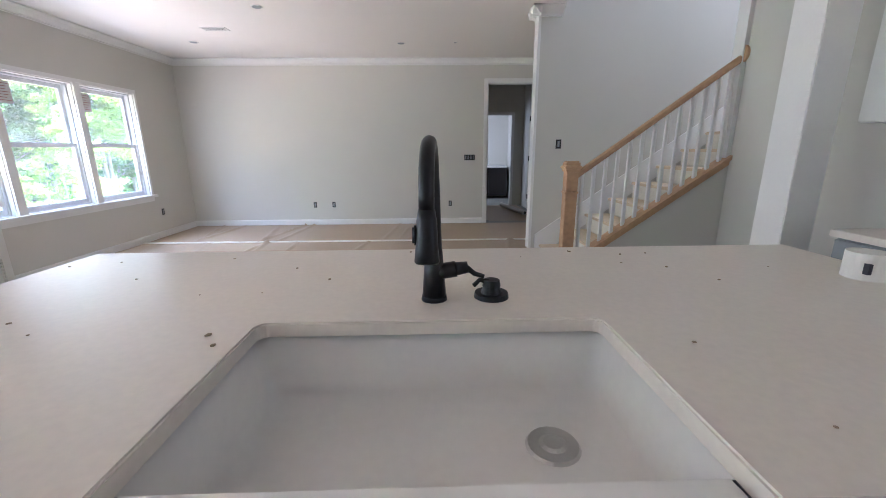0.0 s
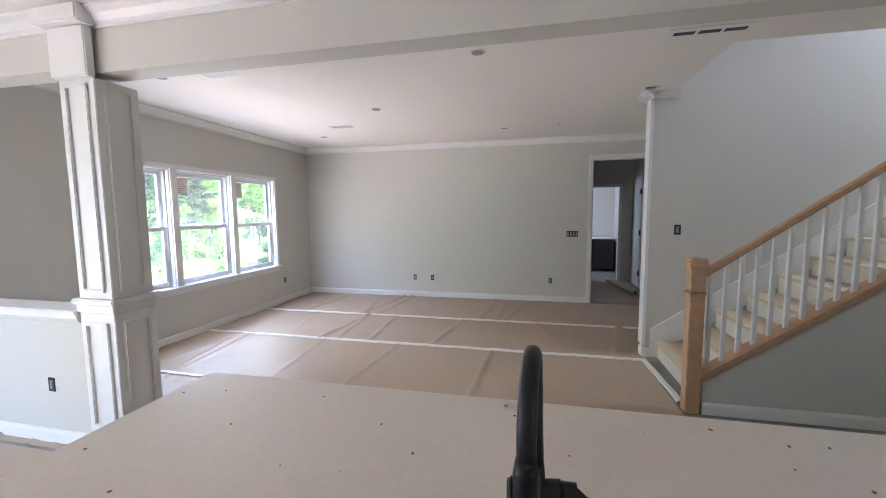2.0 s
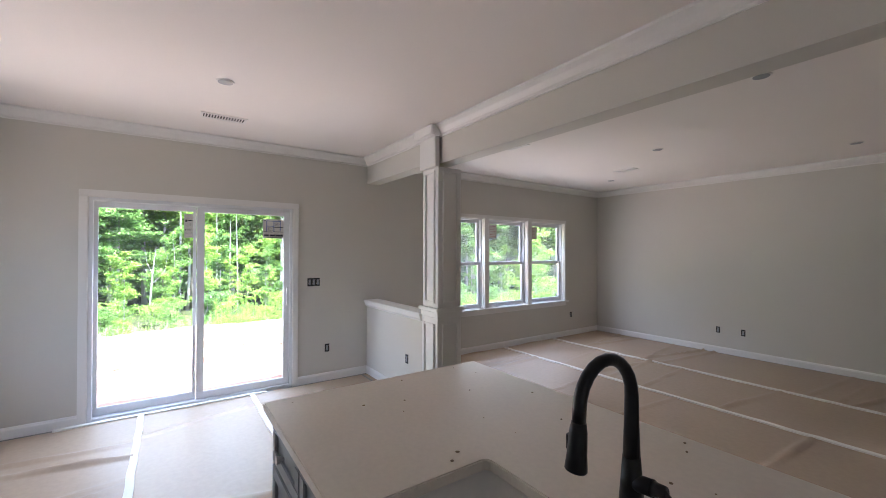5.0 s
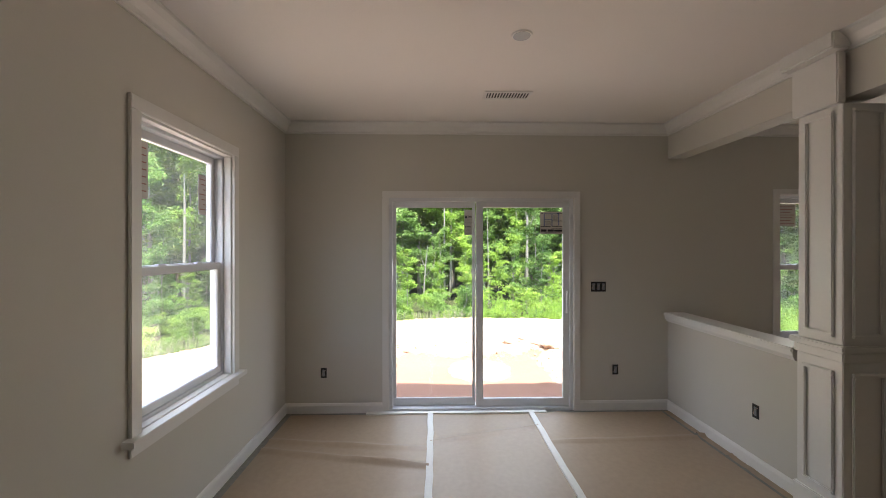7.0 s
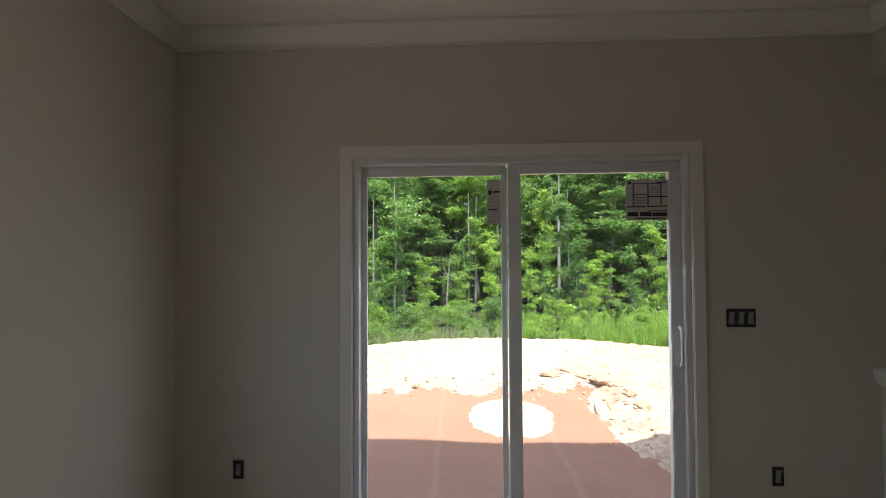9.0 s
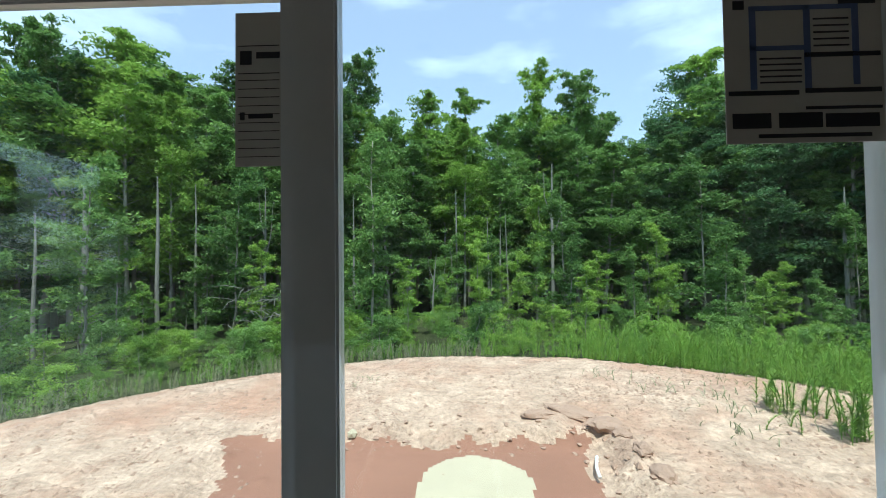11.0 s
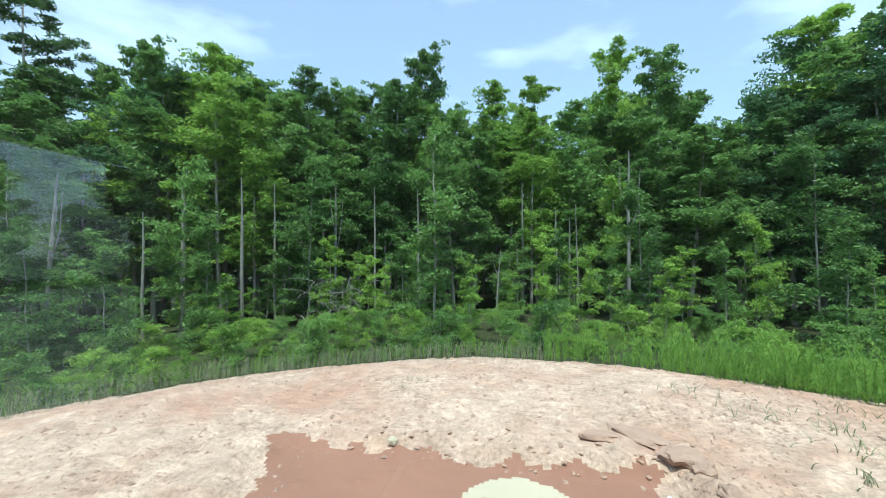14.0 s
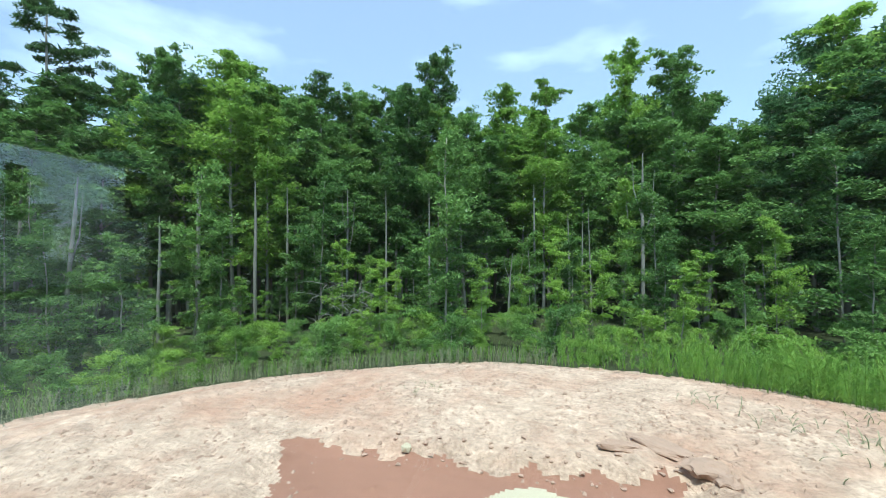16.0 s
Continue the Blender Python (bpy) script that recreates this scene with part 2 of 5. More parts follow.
LEAFLIGHT = leaf_material("young_leaves", (0.09, 0.20, 0.03), (0.40, 0.58, 0.10))
# darker copy of LEAF, shade put into its colour, for the full-crowned trees
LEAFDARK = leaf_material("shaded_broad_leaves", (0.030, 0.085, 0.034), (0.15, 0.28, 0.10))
NEEDLE = leaf_material("pine_needles", (0.05, 0.11, 0.035), (0.12, 0.21, 0.06))
WEED = leaf_material("weed_leaves", (0.15, 0.30, 0.04), (0.31, 0.48, 0.10))
WEEDDRY = leaf_material("pale_green_grass", (0.20, 0.25, 0.12), (0.38, 0.40, 0.24))
DRYGRASS = leaf_material("dry_grass", (0.22, 0.24, 0.14), (0.40, 0.40, 0.27))

# ---- mesh helpers ----


def box(bm, x0, x1, y0, y1, z0, z1, bevel=0.0):
    r = bmesh.ops.create_cube(bm, size=1.0, matrix=Matrix.Translation(((x0 + x1) / 2, (y0 + y1) / 2, (z0 + z1) / 2)) @ Matrix.Diagonal((abs(x1 - x0), abs(y1 - y0), abs(z1 - z0), 1)))
    if bevel:
        edges = {e for v in r["verts"] for e in v.link_edges}
        bmesh.ops.bevel(bm, geom=list(edges), offset=bevel, segments=2, affect="EDGES", clamp_overlap=True)


def cyl(bm, a, b, r0, r1=None, seg=16, caps=True):
    """A round bar from a to b."""
    a, b = Vector(a), Vector(b)
    d = b - a
    m = Matrix.Translation((a + b) / 2) @ d.to_track_quat("Z", "Y").to_matrix().to_4x4()
    bmesh.ops.create_cone(bm, cap_ends=caps, segments=seg, radius1=r0, radius2=r0 if r1 is None else r1, depth=d.length, matrix=m)


def tube(bm, pts, radii, seg=10):
    """A tube through the points, with a radius for each."""
    rings = []
    pts = [Vector(p) for p in pts]
    side = None
    for i, p in enumerate(pts):
        d = (pts[min(i + 1, len(pts) - 1)] - pts[max(i - 1, 0)]).normalized()
        if side is None:
            side = d.orthogonal().normalized()
        side = (side - d * side.dot(d)).normalized()
        other = d.cross(side)
        rings.append([bm.verts.new(p + radii[i] * (side * math.cos(2 * math.pi * k / seg) + other * math.sin(2 * math.pi * k / seg))) for k in range(seg)])
    for a, b in zip(rings, rings[1:]):
        for k in range(seg):
            bm.faces.new((a[k], a[(k + 1) % seg], b[(k + 1) % seg], b[k]))
    bm.faces.new(rings[0][::-1])
    bm.faces.new(rings[-1])


def prism(bm, profile, a, b, out, up=(0, 0, 1)):
    """A moulding: the profile (out, up) drawn along the line from a to b."""
    a, b, out, up = Vector(a), Vector(b), Vector(out), Vector(up)
    ra = [bm.verts.new(a + out * p + up * q) for p, q in profile]
    rb = [bm.verts.new(b + out * p + up * q) for p, q in profile]
    k = len(profile)
    for i in range(k):
        bm.faces.new((ra[i], ra[(i + 1) % k], rb[(i + 1) % k], rb[i]))
    bm.faces.new(ra[::-1])
    bm.faces.new(rb)
    bmesh.ops.recalc_face_normals(bm, faces=bm.faces[:])


def mesh(name, bm, mat, smooth=False):
    me = bpy.data.meshes.new(name)
    bm.to_mesh(me)
    bm.free()
    me.materials.append(mat)
    if smooth:
        me.polygons.foreach_set("use_smooth", [True] * len(me.polygons))
    return me


def part(name, bm, mat, parent, label="", smooth=False):
    ob = new(name, mesh(name, bm, mat, smooth))
    ob.parent = parent
    if label:
        tagged(ob, label)
    return ob


def thing(name, label, category, at=(0, 0, 0), group=""):
    ob = new(name)
    ob.location = at
    return tagged(ob, label, category, group)


def solid(name, bm, mat, label, category, group="", kind="", smooth=False):
    return tagged(new(name, mesh(name, bm, mat, smooth)), label, category, group, kind)


def boxes(*args):
    bm = bmesh.new()
    for a in args:
        box(bm, *a)
    return bm


def slab_with_holes(u0, u1, z0, z1, holes):
    """The rectangles that are left of a wall (u0..u1, z0..z1) once the holes (ua, ub, za, zb) are cut."""
    out, u = [], u0
    for ua, ub, za, zb in sorted(holes):
        if ua > u:
            out.append((u, ua, z0, z1))
        if za > z0:
            out.append((ua, ub, z0, za))
        if zb < z1:
            out.append((ua, ub, zb, z1))
        u = ub
    if u < u1:
        out.append((u, u1, z0, z1))
    return out


def structure(name, bm, mat, label, category="wall"):
    return solid(name, bm, mat, label, category, kind="structure")


# ---- the shell ----
H = 2.745            # ceiling
T = 0.14             # wall thickness
FAR, SOUTH, EAST = 4.96, -3.67, 6.75
STAIRWALL = 2.5      # stair side of the wall behind the stairs
CROWN = [(0, 0), (0.085, 0), (0.085, -0.018), (0.055, -0.04), (0.03, -0.075), (0.012, -0.085), (0.012, -0.10), (0, -0.10)]
BASE = [(0, 0), (0.016, 0), (0.016, 0.072), (0.009, 0.09), (0, 0.095)]

SL = (-2.69, -0.925, 0.0, 2.04)          # slider opening: y0 y1 z0 z1
TW = (1.10, 3.93, 0.66, 2.085)           # triple window
SW = (0.99, 1.86, 0.685, 2.205)           # south window: x0 x1 z0 z1
FD = (5.16, 6.02, 0.0, 2.375)            # doorway in the far wall

bm = bmesh.new()
for a, b, c, d in slab_with_holes(SOUTH - T, FAR + T, -0.3, 5.42, [SL, TW]):
    box(bm, -T, 0, a, b, c, d)
structure("wall_west", bm, PAINT, "greige painted wall with sliding door and triple window")
bm = bmesh.new()
for a, b, c, d in slab_with_holes(0, EAST, -0.3, 3.0, [SW]):
    box(bm, a, b, SOUTH - T, SOUTH, c, d)
structure("wall_south", bm, PAINT, "greige painted wall with one double-hung window")
bm = bmesh.new()
for a, b, c, d in slab_with_holes(0, 6.3, 0, 3.0, [FD]):
    box(bm, a, b, FAR, FAR + 0.12, c, d)
structure("wall_north", bm, PAINT, "long greige painted living room wall with a doorway")
structure("wall_east_kitchen", boxes((EAST, EAST + T, SOUTH, 1.29, 0, 3.0)), PAINT, "greige painted kitchen wall behind the cabinets")
structure("wall_stair_back", boxes((5.36, 9.2, STAIRWALL, STAIRWALL + 0.12, 0, 5.3)), PAINT, "tall pale wall behind the staircase")
structure("wall_living_east", boxes((6.30, 6.42, STAIRWALL + 0.12, 9.6, 0, 3.0)), PAINT, "greige painted wall")
structure("wall_stair_side", boxes((6.76, 9.2, 1.30, 1.42, 0, 5.3)), PAINT, "greige painted wall beside the stairs")
structure("wall_stair_end", boxes((9.2, 9.3, 1.30, 2.62, 0, 5.3)), PAINT, "greige painted wall at the stair head")
structure("wall_stair_upper", boxes((5.5, 5.6, 1.30, 2.5, H + 0.25, 5.3), (5.6, 6.76, 1.20, 1.30, H + 0.25, 5.3)), PAINT, "upper wall of the stairwell")
structure("ceiling_stairwell", boxes((5.5, 9.3, 1.2, 2.62, 5.3, 5.4)), CEIL, "flat ceiling over the stairwell", "ceiling")
structure("ceiling", boxes((0, EAST, SOUTH, 1.42, H, H + 0.25), (0, 5.6, 1.42, FAR, H, H + 0.25), (5.6, 6.42, STAIRWALL + 0.12, 9.6, H, H + 0.25), (4.3, 5.6, FAR, 9.6, H, H + 0.25)),
          CEIL, "flat off-white painted ceiling", "ceiling")
structure("floor", boxes((-T, 9.3, SOUTH - T, 9.6, -0.3, 0)), FLOORM, "grey-green floorboards under paper protection", "floor")
# storey above, its roof and eaves: unseen, sized to cast the house's shadow
structure("roof", boxes((-0.2, 10, SOUTH - 0.4, 10.0, 5.42, 5.6)), SIDING, "unseen flat house roof, sized for its shadow", "roof")
structure("outer_wall", boxes((0, 9.9, SOUTH - T, SOUTH, 3.0, 5.42), (9.75, 9.9, SOUTH, 9.7, -0.3, 5.42), (0, 9.9, 9.6, 9.75, -0.3, 5.42), (-T, 0, FAR + T, 9.75, -0.3, 5.42)), SIDING, "outer house wall with pale siding")
# rooms behind the doorway
structure("wall_hall_west", boxes((4.85, 4.95, FAR + 0.12, 7.25, 0, 3.0)), PAINT, "shaded greige hall wall")
bm = bmesh.new()
for a, b, c, d in slab_with_holes(4.3, 6.30, 0, 3.0, [(5.30, 6.03, 0, 2.04)]):
    box(bm, a, b, 7.25, 7.35, c, d)
structure("wall_hall_end", bm, PAINT, "shaded hall wall with an open bathroom doorway")
structure("wall_bath_end", boxes((4.3, 6.3, 9.1, 9.2, 0, 3.0)), PAINT, "pale bathroom wall behind the vanity")
structure("wall_bath_west", boxes((4.2, 4.3, 7.25, 9.6, 0, 3.0)), PAINT, "bathroom side wall")


def run(name, profile, segs, z, label, mat=TRIM):
    """Moulding along several walls."""
    bm = bmesh.new()
    for a, b, out in segs:
        prism(bm, profile, (*a, z), (*b, z), (*out, 0))
    return solid(name, bm, mat, label, "trim", kind="structure")


run("crown_moulding_living", CROWN, [((0, 0.25), (0, FAR), (1, 0)), ((0, FAR), (6.3, FAR), (0, -1)), ((5.275, STAIRWALL + 0.12), (6.3, STAIRWALL + 0.12), (0, 1)),
    ((5.36, STAIRWALL - 0.085), (5.36, STAIRWALL + 0.205), (-1, 0)), ((5.275, STAIRWALL), (5.60, STAIRWALL), (0, -1)), ((0, 0.18), (EAST, 0.18), (0, 1))], H, "white crown moulding under the living room ceiling")
run("crown_moulding_kitchen", CROWN, [((0, SOUTH), (0, 0), (1, 0)), ((0, SOUTH), (EAST, SOUTH), (0, 1)), ((0, 0), (1.52, 0), (0, -1)), ((1.52, 0.02), (EAST, 0.02), (0, -1))], H, "white crown moulding under the kitchen ceiling")
run("baseboard", BASE, [((0, SOUTH), (0, -2.75), (1, 0)), ((0, -0.865), (0, 0), (1, 0)), ((0, 0.25), (0, FAR), (1, 0)), ((0, FAR), (5.09, FAR), (0, -1)), ((6.09, FAR), (6.3, FAR), (0, -1)),
    ((0, SOUTH), (EAST, SOUTH), (0, 1)), ((0, 0), (1.37, 0), (0, -1)), ((5.36, STAIRWALL), (5.36, STAIRWALL + 0.12), (-1, 0)), ((5.36, STAIRWALL), (5.5, STAIRWALL), (0, -1)),
    ((5.47, 1.30), (6.76, 1.30), (0, -1)), ((6.76, 1.30), (EAST, 1.30), (0, -1))], 0, "white painted baseboard along the walls")
structure("corner_trim", boxes((5.345, 5.375, STAIRWALL - 0.014, STAIRWALL + 0.134, 0.13, H - 0.10)), TRIM, "narrow white corner board", "trim")

# beam, column, half wall
structure("beam", boxes((0, 1.52, 0.0, 0.16, 2.425, H), (1.52, EAST, 0.02, 0.18, 2.395, H)), PAINT, "painted boxed beam between kitchen and living room", "beam")
half = tagged(new("half_wall", mesh("half_wall", boxes((0, 1.385, 0.0, 0.12, 0, 0.885)), PAINT)), "low painted half wall with a white cap", "half wall", kind="structure")
bm = boxes((0, 1.37, -0.045, 0.165, 0.905, 0.94, 0.008))
prism(bm, [(0, 0), (0.03, 0), (0.03, -0.02), (0.012, -0.05), (0, -0.05)], (0, 0, 0.905), (1.36, 0, 0.905), (0, -1, 0))
part("cap", bm, TRIM, half, "white moulded cap")


def panel_frame(bm, face, u0, u1, z0, z1, d, w=0.022, h=0.016):
    """A raised picture-frame moulding on a face of a post: face is the axis and the side it looks to."""
    for a, b, c, e in ((u0, u1, z0, z0 + w), (u0, u1, z1 - w, z1), (u0, u0 + w, z0 + w, z1 - w), (u1 - w, u1, z0 + w, z1 - w)):
        axis, side = face
        lo, hi = sorted((d, d + side * h))
        if axis == "y":
            box(bm, a, b, lo, hi, c, e, 0.005)
        else:
            box(bm, lo, hi, a, b, c, e, 0.005)


def square_column(name, x0, x1, y0, y1, label):
    """A square white column on a wider pedestal, panelled on its four sides."""
    ob = thing(name, label, "column", ((x0 + x1) / 2, (y0 + y1) / 2, 0))
    ob["kind"] = "structure"
    cx, cy = (x0 + x1) / 2, (y0 + y1) / 2
    hx, hy = (x1 - x0) / 2, (y1 - y0) / 2
    g = 0.004
    part("shaft", boxes((-hx + g, hx - g, -hy + g, hy - g, 1.02, 2.36, 0.004)), TRIM, ob)
    part("pedestal", boxes((-hx, hx, -hy, hy, 0.0, 0.93, 0.004)), TRIM, ob)
    bm = boxes((-hx - 0.03, hx + 0.03, -hy - 0.03, hy + 0.03, 0.985, 1.02, 0.008), (-hx - 0.012, hx + 0.012, -hy - 0.012, hy + 0.012, 0.93, 0.985, 0.006))
    part("band", bm, TRIM, ob, "moulded white band above the pedestal")
    part("plinth", boxes((-hx - 0.015, hx + 0.015, -hy - 0.015, hy + 0.015, 0.0, 0.125, 0.006)), TRIM, ob)
    part("capital", boxes((-hx, hx, -0.035 - hy, -hy + 0.018, 2.36, H - 0.1, 0.006), (-hx - 0.03, hx + 0.03, -hy - 0.09, -hy + 0.018, H - 0.098, H - 0.002, 0.01)), TRIM, ob)
    for axis, side in (("y", -1), ("y", 1), ("x", -1), ("x", 1)):
        r = hx if axis == "y" else hy
        d = hy if axis == "y" else hx
        bm = bmesh.new()
        panel_frame(bm, (axis, side), -r + 0.05, r - 0.05, 1.06, 2.33, side * (d - g))
        part("shaft_panel", bm, TRIM, ob)
        bm = bmesh.new()
        panel_frame(bm, (axis, side), -r + 0.045, r - 0.045, 0.17, 0.87, side * d)
        part("pedestal_panel", bm, TRIM, ob)
    return ob


square_column("column", 1.378, 1.655, -0.02, 0.26, "square white column with raised panels on a pedestal")
structure("pilaster", boxes((6.13, 6.31, -0.012, 0.192, 0, 2.395, 0.004)), TRIM, "plain white post under the beam's end", "post")

# casings
bm = bmesh.new()
for a in ((0, 0.018, -2.755, -2.69, 0, 2.04), (0, 0.018, -0.925, -0.86, 0, 2.04), (0, 0.018, -2.755, -0.86, 2.04, 2.105)):
    box(bm, *a, 0.005)
structure("trim_slider", bm, TRIM, "white casing around the sliding door", "trim")
bm = bmesh.new()
for a in ((5.095, 5.16, FAR - 0.018, FAR, 0, 2.375), (6.02, 6.085, FAR - 0.018, FAR, 0, 2.375), (5.095, 6.085, FAR - 0.018, FAR, 2.375, 2.44),
          (5.16, 5.175, FAR, FAR + 0.12, 0, 2.36), (6.005, 6.02, FAR, FAR + 0.12, 0, 2.36), (5.16, 6.02, FAR, FAR + 0.12, 2.36, 2.375)):
    box(bm, *a, 0.004)
structure("trim_doorway", bm, TRIM, "white casing around the open doorway", "trim")
bm = bmesh.new()
for a in ((5.24, 5.30, 7.232, 7.25, 0, 2.04), (6.03, 6.09, 7.232, 7.25, 0, 2.04), (5.24, 6.09, 7.232, 7.25, 2.04, 2.10)):
    box(bm, *a, 0.004)
structure("trim_bath", bm, TRIM, "white casing around the bathroom doorway", "trim")

# ---- windows ----


def sash(parent, name, u0, u1, z0, z1, d, w=0.045, depth=0.035, to=None):
    """One glazed sash in a wall; 'to' maps (u, depth, z) boxes onto the wall's axes."""
    bm = bmesh.new()
    for a, b, c, e in ((u0, u1, z0, z0 + w), (u0, u1, z1 - w, z1), (u0, u0 + w, z0 + w, z1 - w), (u1 - w, u1, z0 + w, z1 - w)):
        box(bm, *to(a, b, d - depth, d, c, e), 0.004)
    s = part(name, bm, VINYL, parent)
    p = part("pane", boxes(to(u0 + w, u1 - w, d - depth / 2 - 0.003, d - depth / 2 + 0.003, z0 + w, z1 - w)), HAZYGLASS, s, "window glass hazy with dust and painted glare")
    p.visible_shadow = False
    return s


def double_hung(name, u0, u1, z0, z1, to, label):
    """A double-hung vinyl window in its frame, with a lock on the meeting rail."""
    ob = new(name)
    tagged(ob, label, "window", kind="structure")
    bm = bmesh.new()
    for a, b, c, e in ((u0, u1, z0, z0 + 0.03), (u0, u1, z1 - 0.03, z1), (u0, u0 + 0.03, z0 + 0.03, z1 - 0.03), (u1 - 0.03, u1, z0 + 0.03, z1 - 0.03)):
        box(bm, *to(a, b, -0.135, -0.05, c, e), 0.003)
    part("window_frame", bm, VINYL, ob)
    bm = bmesh.new()
    for a, b, c, e in ((u0, u1, z0, z0 + 0.012), (u0, u1, z1 - 0.012, z1), (u0, u0 + 0.012, z0 + 0.012, z1 - 0.012), (u1 - 0.012, u1, z0 + 0.012, z1 - 0.012)):
        box(bm, *to(a, b, -0.049, -0.001, c, e), 0.002)
    part("jamb_liner", bm, TRIM, ob, "white painted jamb boards")
    mid = (z0 + z1) / 2
    sash(ob, "upper_sash", u0 + 0.03, u1 - 0.03, mid - 0.02, z1 - 0.03, -0.10, to=to)
    low = sash(ob, "lower_sash", u0 + 0.03, u1 - 0.03, z0 + 0.03, mid + 0.02, -0.06, to=to)
    for f in (0.3, 0.7):
        u = u0 + (u1 - u0) * f
        bm = bmesh.new()
        box(bm, *to(u - 0.03, u + 0.03, -0.09, -0.065, mid + 0.02, mid + 0.032), 0.004)
        part("sash_lock", bm, VINYL, low)
    return ob


def on_west(a, b, d0, d1, c, e):
    return (d0, d1, a, b, c, e)


def on_south(a, b, d0, d1, c, e):
    return (a, b, SOUTH + d0, SOUTH + d1, c, e)


pitch = (TW[1] - TW[0] + 0.09) / 3
for i in range(3):
    y0 = TW[0] + i * pitch
    double_hung("window_%d" % (i + 1), y0, y0 + pitch - 0.09, TW[2], TW[3], on_west, "white vinyl double-hung window facing the woods")
    if i:
        structure("mullion", boxes((-T, 0.018, y0 - 0.09, y0, TW[2], TW[3])), TRIM, "white post between two windows", "trim")
bm = bmesh.new()
for a in ((0, 0.018, TW[0] - 0.065, TW[0], TW[2], TW[3]), (0, 0.018, TW[1], TW[1] + 0.045, TW[2], TW[3]), (0, 0.018, TW[0] - 0.065, TW[1] + 0.045, TW[3], TW[3] + 0.05)):
    box(bm, *a, 0.004)
structure("trim_triple", bm, TRIM, "white casing around the triple window", "trim")
structure("sill_triple", boxes((-0.05, 0.05, TW[0] - 0.10, TW[1] + 0.09, TW[2] - 0.028, TW[2] + 0.005, 0.004), (0, 0.015, TW[0] - 0.07, TW[1] + 0.05, TW[2] - 0.09, TW[2] - 0.028, 0.004)), TRIM, "white painted sill under the triple window", "sill")
double_hung("window_4", SW[0], SW[1], SW[2], SW[3], on_south, "white vinyl double-hung window in the breakfast area")
bm = bmesh.new()
for a in ((SW[0] - 0.07, SW[0], SOUTH, SOUTH + 0.018, SW[2], SW[3]), (SW[1], SW[1] + 0.07, SOUTH, SOUTH + 0.018, SW[2], SW[3]), (SW[0] - 0.07, SW[1] + 0.07, SOUTH, SOUTH + 0.018, SW[3], SW[3] + 0.07)):
    box(bm, *a, 0.004)
structure("trim_south", bm, TRIM, "white casing around the window", "trim")
structure("sill_south", boxes((SW[0] - 0.11, SW[1] + 0.11, SOUTH - 0.05, SOUTH + 0.055, SW[2] - 0.028, SW[2] + 0.005, 0.004), (SW[0] - 0.07, SW[1] + 0.07, SOUTH, SOUTH + 0.015, SW[2] - 0.09, SW[2] - 0.028, 0.004)), TRIM, "white painted window sill", "sill")

# sliding door: fixed leaf and sliding leaf
slider = tagged(new("door_1"), "white vinyl sliding glass door, closed", "sliding door", kind="structure")
bm = bmesh.new()
for a in ((-0.13, 0, SL[0], SL[0] + 0.03, 0.0, SL[3]), (-0.13, 0, SL[1] - 0.03, SL[1], 0.0, SL[3]), (-0.13, 0, SL[0] + 0.03, SL[1] - 0.03, SL[3] - 0.03, SL[3]), (-0.13, 0.01, SL[0] + 0.03, SL[1] - 0.03, 0.0, 0.035)):
    box(bm, *a, 0.003)
part("door_frame", bm, VINYL, slider)


def leaf(name, y0, y1, x, w_left, w_right, deep=0.035):
    bm = bmesh.new()
    for a in ((y0, y1, 0.036, 0.11), (y0, y1, 1.955, 2.008), (y0, y0 + w_left, 0.11, 1.955), (y1 - w_right, y1, 0.11, 1.955)):
        box(bm, x - deep, x, a[0], a[1], a[2], a[3], 0.004)
    s = part(name, bm, VINYL, slider)
    p = part("pane", boxes((x - 0.020, x - 0.014, y0 + w_left, y1 - w_right, 0.11, 1.955)), GLASS, s, "large clear glass pane")
    p.visible_shadow = False
    return s


fixed = leaf("fixed_leaf", -2.66, -1.862, -0.061, 0.03, 0.03, 0.024)
sliding = leaf("sliding_leaf", -1.859, -0.955, -0.025, 0.067, 0.06)
bm = bmesh.new()
tube(bm, [(-0.025, -0.975, 0.94), (0.012, -0.985, 0.95), (0.028, -0.99, 0.99), (0.032, -0.992, 1.04), (0.028, -0.99, 1.09), (0.012, -0.985, 1.13), (-0.025, -0.975, 1.14)], [0.008] * 7)
part("handle", bm, VINYL, sliding, "curved white pull handle", True)


def sticker(name, x, y0, y1, z0, z1, bars, label):
    """A paper label stuck on the glass, seen from its back."""
    ob = thing(name, label, "label")
    part("sheet", boxes((x, x + 0.001, y0, y1, z0, z1)), LABEL, ob)
    w, h = y1 - y0, z1 - z0
    for a, b, c, d, ink in bars:
        part("printed_bar", boxes((x + 0.001, x + 0.0018, y0 + a * w, y0 + b * w, z0 + c * h, z0 + d * h)), INK if ink else INKBLUE, ob)
    return ob


